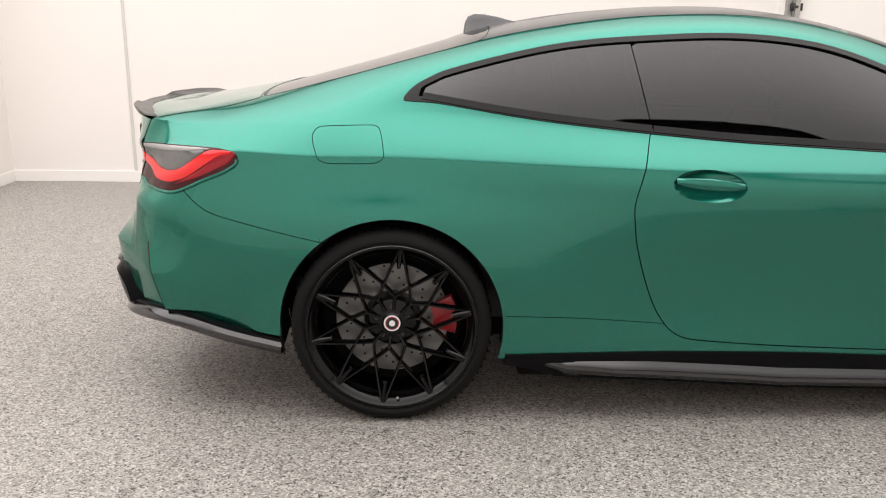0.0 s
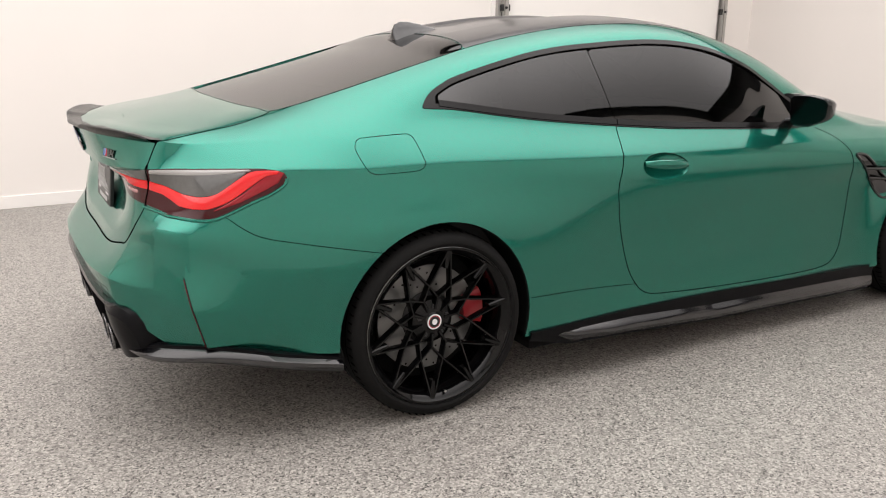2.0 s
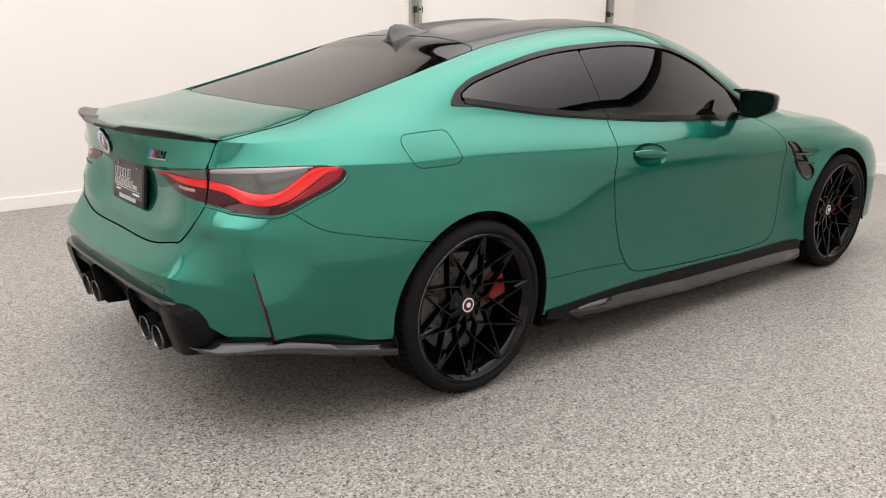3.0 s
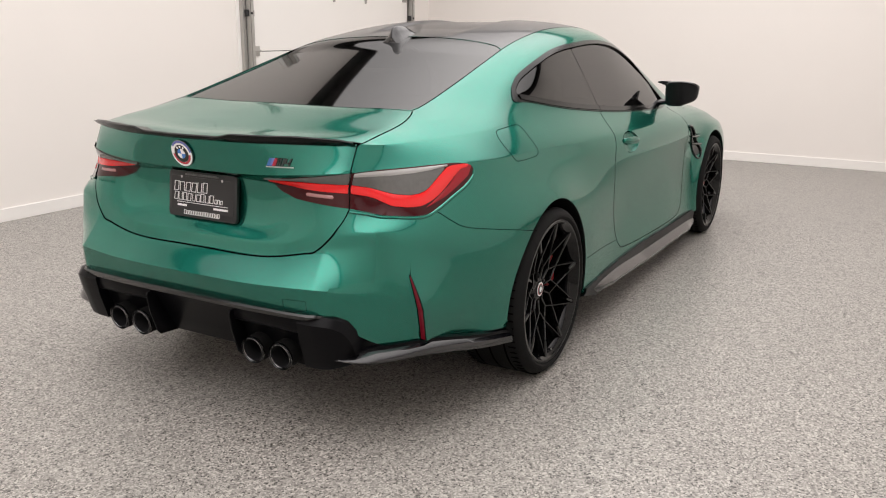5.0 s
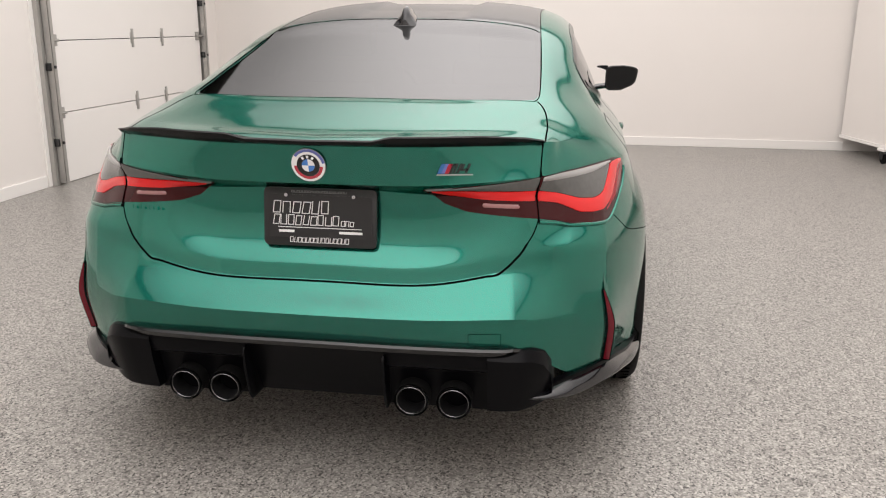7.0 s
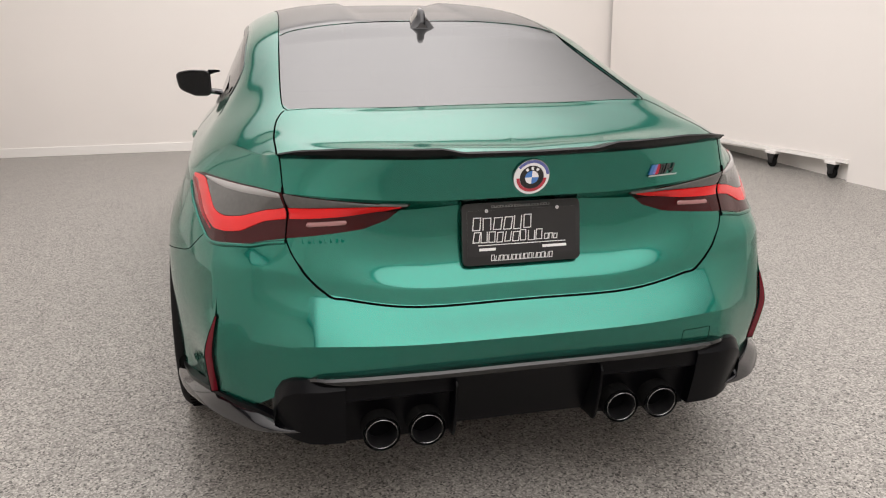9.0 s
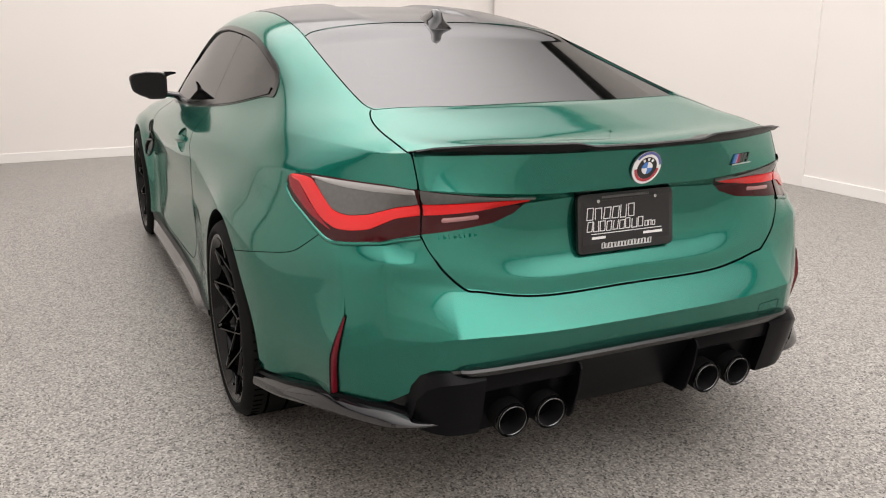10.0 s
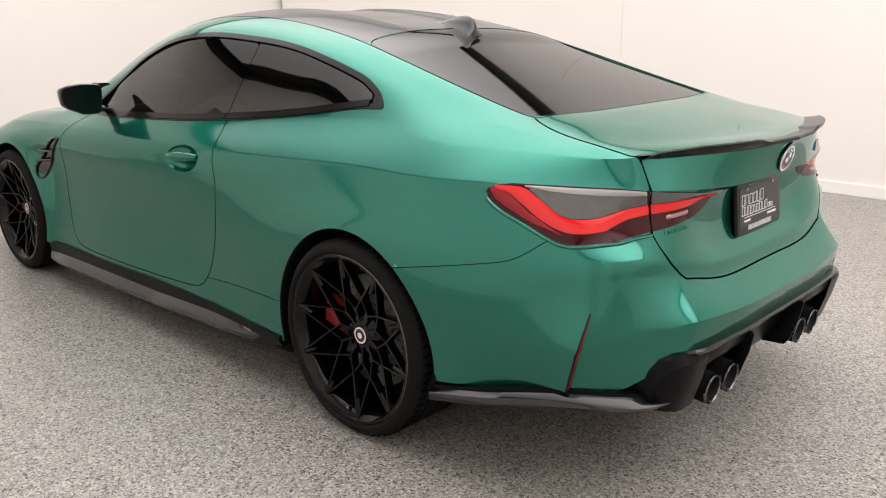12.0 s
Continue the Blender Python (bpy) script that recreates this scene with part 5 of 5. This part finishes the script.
    # Vent slats.
    for (xa, za, xb, zb) in ((2.335, .715, 2.50, .705), (2.385, .665, 2.535, .650)):
        pa, pb = on_body(xa, .9, za)[0], on_body(xb, .9, zb)[0]
        bm = tube([pa + Vector((0, .004, 0)), (pa + pb) / 2 + Vector((0, .012, 0)), pb + Vector((0, .006, 0))], .007, 8)
        part("vent_slat", mirrored(bm, s), BLACK, vents[s])
    bm = bmesh.new()
    vp = [on_body(x, .9, z)[0] + Vector((0, .002, 0)) for x, z in spline(VENT, 60, True)]
    add_tube(bm, vp, .006, 6, True)
    part("vent_frame", mirrored(bm, s), BLACK, vents[s])
    # Door handle: a bowed bar across its hollow.
    bm = bmesh.new()
    rows = []
    for k in range(17):
        t = -1 + 2 * k / 16
        x = 1.043 + .112 * t
        loc = BODY.ray_cast(Vector((x, 2, .832 - .012 * t)), Vector((0, -1, 0)))[0]
        y, z = loc.y + .012 * (1 - t**4) - .001, .832 - .008 * t
        h, d = .019 * (1 - .45 * t * t), .010
        rows.append([bm.verts.new((x, s * (y + d * math.sin(a) * (1 if math.sin(a) > 0 else .8)), z + h * math.cos(a))) for a in np.linspace(0, 2 * math.pi, 12, endpoint=False)])
    for a, b in zip(rows, rows[1:]):
        for k in range(12):
            bm.faces.new((a[k], a[(k + 1) % 12], b[(k + 1) % 12], b[k]))
    bm.faces.new(rows[0])
    bm.faces.new(rows[-1][::-1])
    part("door_handle", bm, PAINT, doors[s], "body-coloured door handle")
    # Mirror: shell, glass and foot.
    bm = bmesh.new()
    secs = []
    for k, (x, sc) in enumerate(((1.796, .95), (1.802, 1.0), (1.82, 1.0), (1.846, .95), (1.868, .82), (1.885, .58), (1.893, .30))):
        loop = []
        for a in np.linspace(0, 2 * math.pi, 44, endpoint=False):
            ca, sa = math.cos(a), math.sin(a)
            u = math.copysign(abs(ca) ** (.34 if ca < 0 else .5), ca)
            v = math.copysign(abs(sa) ** .38, sa)
            half = (.070 - (.014 if v > 0 else .026) * max(0, u)) * sc
            py, pz = u * .088 * sc + .010 * v * (u > 0), v * half
            yy, zz = .938 + py, 1.014 + pz + py * .04
            loop.append((x + .026 * max(0, u) ** 2 + .02 * (.5 - (zz - .97) / .12), yy, zz))
        secs.append(loop)
    mir = part("mirror_shell", mirrored(loft(secs), s), BLACK, car, "gloss black door mirror", sharp=40)
    horn = loft([[(1.80, .862, 1.052), (1.80, .862, 1.082), (1.86, .862, 1.082), (1.86, .862, 1.052)], [(1.81, .825, 1.066), (1.81, .825, 1.082), (1.85, .825, 1.082), (1.85, .825, 1.066)], [(1.82, .800, 1.070), (1.82, .800, 1.078), (1.84, .800, 1.078), (1.84, .800, 1.070)]])
    part("mirror_horn", mirrored(horn, s), BLACK, mir)
    bm = bmesh.new()
    loop = [Vector(p) for p in secs[0]]
    c = sum(loop, Vector()) / len(loop)
    bm.faces.new([bm.verts.new(c + (p - c) * .91 + Vector((-.004, 0, 0))) for p in loop])
    part("mirror_glass", mirrored(bm, s), MIRROR, mir, "dark mirror glass")
    bm = bmesh.new()
    secs = []
    for t in np.linspace(0, 1, 8):
        P = Vector((1.90, .775, .950)).lerp(Vector((1.855, .900, .975)), t)
        r = .030 - .006 * t
        secs.append([P + Vector((r * math.cos(a) * 1.5, 0, r * math.sin(a) * .6)) for a in np.linspace(0, 2 * math.pi, 14, endpoint=False)])
    part("mirror_foot", mirrored(loft(secs), s), BLACK, mir)
# ---- spoiler, fin, badge, plate ----
bm = bmesh.new()
prev = None
for k in range(81):
    y = -.60 + 1.2 * k / 80
    ay = abs(y)
    wing = min(1, max(0, (ay - .17) / .05)) * min(1, max(0, (.605 - ay) / .16))
    taper = min(1, max(.0, (.604 - ay) / .05))
    loc = BODY.ray_cast(Vector((-3, min(ay, .575), .985)), Vector((1, 0, 0)))[0]
    xr = loc.x - .012 - .012 * taper
    h = (.005 + .011 * wing) * taper
    zr = 1.009 + h
    xf = xr + .050 + .02 * wing
    top = BODY.ray_cast(Vector((xf, ay, 3)), Vector((0, 0, -1)))[0]
    zf = (top.z if top else 1.01) + .001
    row = [bm.verts.new((xf, y, zf)), bm.verts.new((xf * .4 + xr * .6, y, zf * .55 + zr * .45)), bm.verts.new((xr + .006, y, zr)), bm.verts.new((xr, y, zr - .003)), bm.verts.new((xr + .003, y, zr - .012 * taper)), bm.verts.new((xr + .020, y, .996)), bm.verts.new((xf, y, zf - .012))]
    if prev:
        for i in range(7):
            bm.faces.new((prev[i], prev[(i + 1) % 7], row[(i + 1) % 7], row[i]))
    prev = row
part("boot_spoiler", bm, TRIM, car, "glossy black carbon boot spoiler")

secs = []
for x, w, h in ((.262, .040, .004), (.268, .041, .040), (.280, .040, .062), (.305, .036, .066), (.345, .031, .056), (.40, .024, .036), (.45, .015, .016), (.485, .005, .003)):
    zb = BODY.ray_cast(Vector((x, .01, 3)), Vector((0, 0, -1)))[0].z - .004
    secs.append([(x, w * 1.15, zb), (x, w * .9, zb + h * .25), (x, w * .40, zb + h * .6), (x, w * .22, zb + h * .95), (x, 0, zb + h), (x, -w * .22, zb + h * .95), (x, -w * .40, zb + h * .6), (x, -w * .9, zb + h * .25), (x, -w * 1.15, zb)])
part("roof_antenna", loft(secs), BLACK, car, "gloss black shark fin antenna", sharp=75)


def rear_frame(y, z, lean=0, wide=.03):
    """A frame lying on the boot face: x to the right, z up along the face, y into it."""
    hit = lambda yy, zz: Vector((BODY.ray_cast(Vector((-3, abs(yy), zz)), Vector((1, 0, 0)))[0].x, yy, zz))
    right = (hit(y - wide, z) - hit(y + wide, z)).normalized()
    up = (hit(y, z + wide * .7) - hit(y, z - wide * .7)).normalized()
    deep = up.cross(right).normalized()
    if deep.x < 0:
        deep = -deep
    up = right.cross(deep).normalized()
    m = Matrix((right, deep, up)).transposed().to_4x4()
    m.translation = hit(y, z)
    return m @ Matrix.Rotation(radians(lean), 4, "X")


def disc_part(name, Mx, r0, r1, a0, a1, depth, mat, parent):
    n = max(8, int((a1 - a0) / .1))
    bm = bmesh.new()
    ang = np.linspace(a0, a1, n)
    outl = [(r1 * math.cos(t), r1 * math.sin(t)) for t in ang] + ([(r0 * math.cos(t), r0 * math.sin(t)) for t in ang[::-1]] if r0 > 0 else ([(0, 0)] if a1 - a0 < 6.2 else []))
    if r0 <= 0 and a1 - a0 > 6.2:
        outl = outl[:-1]
    add_prism(bm, outl, -depth, Mx)
    return part(name, bm, mat, parent, smooth=False)


Mb = rear_frame(0, .946, 0) @ Matrix.Diagonal((1.13, 1, 1.13, 1))
badge = tagged(new("round_badge"), "round enamel badge in white, blue, red and black")
badge.parent = car
disc_part("badge_base", Mb, 0, .0415, 0, 2 * math.pi, .004, CHROME, badge)
disc_part("badge_ring", Mb, .027, .040, 1.55, 4.3, .0050, WHITEENAMEL, badge)
disc_part("badge_ring", Mb, .0335, .040, .15, 1.55, .0050, DEEPBLUE, badge)
disc_part("badge_ring", Mb, .0335, .040, 1.55, 2.5, .0054, DEEPBLUE, badge)
disc_part("badge_ring", Mb, .027, .040, -.75, .15, .0050, WHITEENAMEL, badge)
disc_part("badge_ring", Mb, .027, .0335, .15, 1.55, .0050, WHITEENAMEL, badge)
disc_part("badge_ring", Mb, .027, .040, 4.3, 5.54, .0050, WHITEENAMEL, badge)
disc_part("badge_ring", Mb, .0275, .0345, 3.2, 6.2, .0056, REDENAMEL, badge)
disc_part("badge_ring", Mb, .0155, .0272, 0, 2 * math.pi, .0058, BLACK, badge)
for q in range(4):
    disc_part("badge_quarter", Mb, 0, .0152, q * math.pi / 2, (q + 1) * math.pi / 2, .0064, (WHITEENAMEL, BLUE)[q % 2], badge)
for a in (1.0, 1.57, 2.14):
    disc_part("badge_mark", Mb, .018, .0245, a - .13, a + .13, .0064, WHITEENAMEL, badge)

Me = rear_frame(-.380, .938, 0)
emblem = tagged(new("model_emblem"), "small black emblem with blue and red stripes")
emblem.parent = car


def slant(name, x0, x1, z0, z1, mat, lean=.45, depth=.004, M=None, parent=None):
    bm = bmesh.new()
    k = (z1 - z0) * lean
    add_prism(bm, [(x0, z0), (x1, z0), (x1 + k, z1), (x0 + k, z1)], -depth, Me if M is None else M)
    return part(name, bm, mat, parent or emblem, smooth=False)


slant("emblem_stripe", -.050, -.039, -.011, .014, EMBLEM_BLUE)
slant("emblem_stripe", -.039, -.031, -.011, .014, DEEPBLUE)
slant("emblem_stripe", -.031, -.020, -.011, .014, EMBLEM_RED)
for x0, x1, z0, z1 in ((-.018, -.012, -.011, .014), (-.009, -.004, -.011, .010), (.000, .006, -.011, .014), (-.016, .004, .008, .014), (.010, .030, -.004, .001), (.022, .028, -.011, .014), (.011, .017, -.002, .013)):
    slant("emblem_block", x0, x1, z0, z1, BLACK)
slant("emblem_bar", -.052, .044, -.0165, -.0125, CHROME, .2)

# Dealer plate: a dark frame and insert; writing as plain shapes.
plate = tagged(new("dealer_plate"), "black dealer plate with white writing on the boot lid")
plate.parent = car
pc = Vector((-.945, -.003, .788))
Mp = Matrix.Translation(pc) @ Matrix.Rotation(-math.pi / 2, 4, "Z") @ Matrix.Rotation(radians(-6), 4, "X")


def rounded(w, h, r, n=6):
    return [(sx * (w / 2 - r) + r * math.cos(a), sz * (h / 2 - r) + r * math.sin(a)) for sx, sz, b in ((1, 1, 0), (-1, 1, math.pi / 2), (-1, -1, math.pi), (1, -1, 1.5 * math.pi)) for a in np.linspace(b, b + math.pi / 2, n)]


bm = bmesh.new()
add_prism(bm, rounded(.318, .160, .012), .012, Mp, .002)
part("plate_frame", bm, PLATE, plate)
bm = bmesh.new()
add_prism(bm, rounded(.292, .118, .004), -.0012, Mp @ Matrix.Translation((0, 0, .002)))
part("plate_insert", bm, INSERT, plate)
for bx in (-.085, .105):
    bm = bmesh.new()
    add_lathe(bm, [(.001, -.004), (.005, -.004), (.006, 0)], 12, Mp @ Matrix.Translation((bx - .01, 0, .060)))
    part("plate_screw", bm, CHROME, plate)


def writing(x0, x1, z0, height, letters, thick, mat, seed, lean=.10):
    """A row of plain hollow shapes, one for each letter, a little uneven in size and tilt."""
    rnd = random.Random(seed)
    step = (x1 - x0) / letters
    for k in range(letters):
        bm = bmesh.new()
        w, h, l = step * rnd.uniform(.66, .80), height * rnd.uniform(.86, 1.0), lean + rnd.uniform(-.06, .10)
        x, z = x0 + step * k, z0 + rnd.uniform(0, .06) * height
        at = lambda u, v: (x + w * u + l * h * v, z + h * v)
        legs = [((0, 0), (0, 1)), ((1, 0), (1, 1)), ((0, 1), (1, 1)), ((0, 0), (1, 0))]
        if k % 3 == 1:
            legs.pop(rnd.choice((2, 3)))
        for (a, b), (c, d) in legs:
            p, q = Vector(at(a, b)), Vector(at(c, d))
            o = Vector((-(q - p).y, (q - p).x)).normalized() * thick / 2
            e = (q - p).normalized() * thick / 2
            add_prism(bm, [tuple(v) for v in (p - e - o, q + e - o, q + e + o, p - e + o)], -.0024, Mp)
        part("letter_shape", bm, mat, plate, smooth=False)


writing(-.132, .032, .010, .034, 6, .0023, INK, 3)
writing(-.132, .058, -.022, .027, 9, .0021, INK, 5)
writing(.060, .098, -.021, .014, 3, .0020, INK, 6)
writing(-.084, .084, -.070, .0145, 15, .0014, INK, 8)
writing(-.080, .076, .0675, .005, 20, .0010, GREYINK, 9)
for x0, x1, z0, z1 in ((-.118, .118, -.0295, -.0275), (-.116, -.072, -.043, -.036), (.055, .120, -.043, -.036)):
    bm = bmesh.new()
    add_prism(bm, [(x0, z0), (x1, z0), (x1, z1), (x0, z1)], -.0024, Mp)
    part("plate_bar", bm, INK, plate, smooth=False)
# Faint sticker beside the left lamp.
bm = bmesh.new()
rnd = random.Random(4)
for row, zz in ((0, .812), (1, .793)):
    for k in range(6 + 2 * row):
        Mq = rear_frame(.552 - k * .0135, zz, 0, .01)
        add_box(bm, (-.005, -.0010, -.005), (.0030 * rnd.uniform(-.6, 1), .001, -.0035 + rnd.choice((0, .004, .008))), 0, Mq)
        add_box(bm, (-.005, -.0010, -.005), (-.0035, .001, .0055), 0, Mq)
part("boot_sticker", bm, material("sticker_green", (0.009, 0.158, 0.112), 0.36, 1.0), car, "faint dark green sticker strokes", smooth=False)

# Cover of the towing eye, and a round sensor ahead of the wheel.
TOW = [(-1.0488, .433, .5122), (-1.04, .47, .5135), (-1.0312, .507, .5148), (-1.03, .512, .5098), (-1.03, .512, .4965), (-1.03, .512, .4832), (-1.0312, .507, .4779), (-1.04, .47, .477), (-1.0488, .433, .4761), (-1.05, .428, .481), (-1.05, .428, .494), (-1.05, .428, .507)]
groove(TOW, .0011, -1, "tow_eye_gap", True, 60)
loc, nn = on_body(.44, .935, .528)
bm = bmesh.new()
add_lathe(bm, [(.001, .0015), (.009, .0015), (.011, .0)], 24, Matrix.Translation(loc))
part("side_sensor", bm, PAINT, car)

# ---- cabin and underside ----
part("underbody", box((-.40, -.56, .17), (3.45, .56, .27), .02), LINER, car, "dark underbody")
part("floor_tray", box((.44, -.85, .135), (2.42, .85, .20), .01), LINER, car, "dark undertray between the wheels")
part("rear_tray", box((-.84, -.47, .245), (-.40, .47, .30), .01), LINER, car)
part("boot_floor", box((-.86, -.55, .285), (-.45, .55, .62), .02), LINER, car)
cabin = part("cabin_tub", box((-.35, -.72, .30), (2.3, .72, .46), .02), SEAT, car, "dark cabin floor")
for s in (-1, 1):
    bm = box((-.30, .70 * s - .02, .40), (2.25, .70 * s + .02, .93), .01)
    part("door_card", bm, SEAT, cabin)
    bm = box((.98, .12 * s if s > 0 else -.62, .46), (1.52, .62 if s > 0 else -.12, .62), .05)
    seat = part("front_seat", bm, SEAT, car, "black leather front seat")
    bm = box((-.11, -.25, 0), (.02, .25, .62), .05, Matrix.Translation((.98, .37 * s, .58)) @ Matrix.Rotation(radians(-16), 4, "Y"))
    part("seat_back", bm, SEAT, seat)
    bm = box((-.05, -.13, 0), (.05, .13, .20), .04, Matrix.Translation((.80, .37 * s, 1.13)) @ Matrix.Rotation(radians(-10), 4, "Y"))
    part("headrest", bm, SEAT, seat)
    bm = box((-.06, -.28, 0), (.06, .28, .56), .05, Matrix.Translation((.22, .34 * s, .56)) @ Matrix.Rotation(radians(-22), 4, "Y"))
    part("rear_seat_back", bm, SEAT, cabin)
part("rear_bench", box((.15, -.62, .46), (.66, .62, .60), .06), SEAT, cabin)
part("parcel_shelf", box((-.46, -.60, .97), (.02, .60, 1.0), .01), SEAT, cabin)
part("dashboard", box((1.85, -.70, .60), (2.35, .70, .93), .06), SEAT, cabin)
bm = bmesh.new()
Ms = Matrix.Translation((1.62, .37, .90)) @ Matrix.Rotation(radians(-65), 4, "Y")
add_tube(bm, [Ms @ Vector((.185 * math.cos(a), .185 * math.sin(a), 0)) for a in np.linspace(0, 2 * math.pi, 40, endpoint=False)], .016, 8, True)
add_box(bm, (-.17, -.03, -.015), (.05, .03, .015), .01, Ms)
add_box(bm, (-.04, -.17, -.015), (.04, .17, .015), .01, Ms)
part("steering_wheel", bm, SEAT, cabin, "black steering wheel")
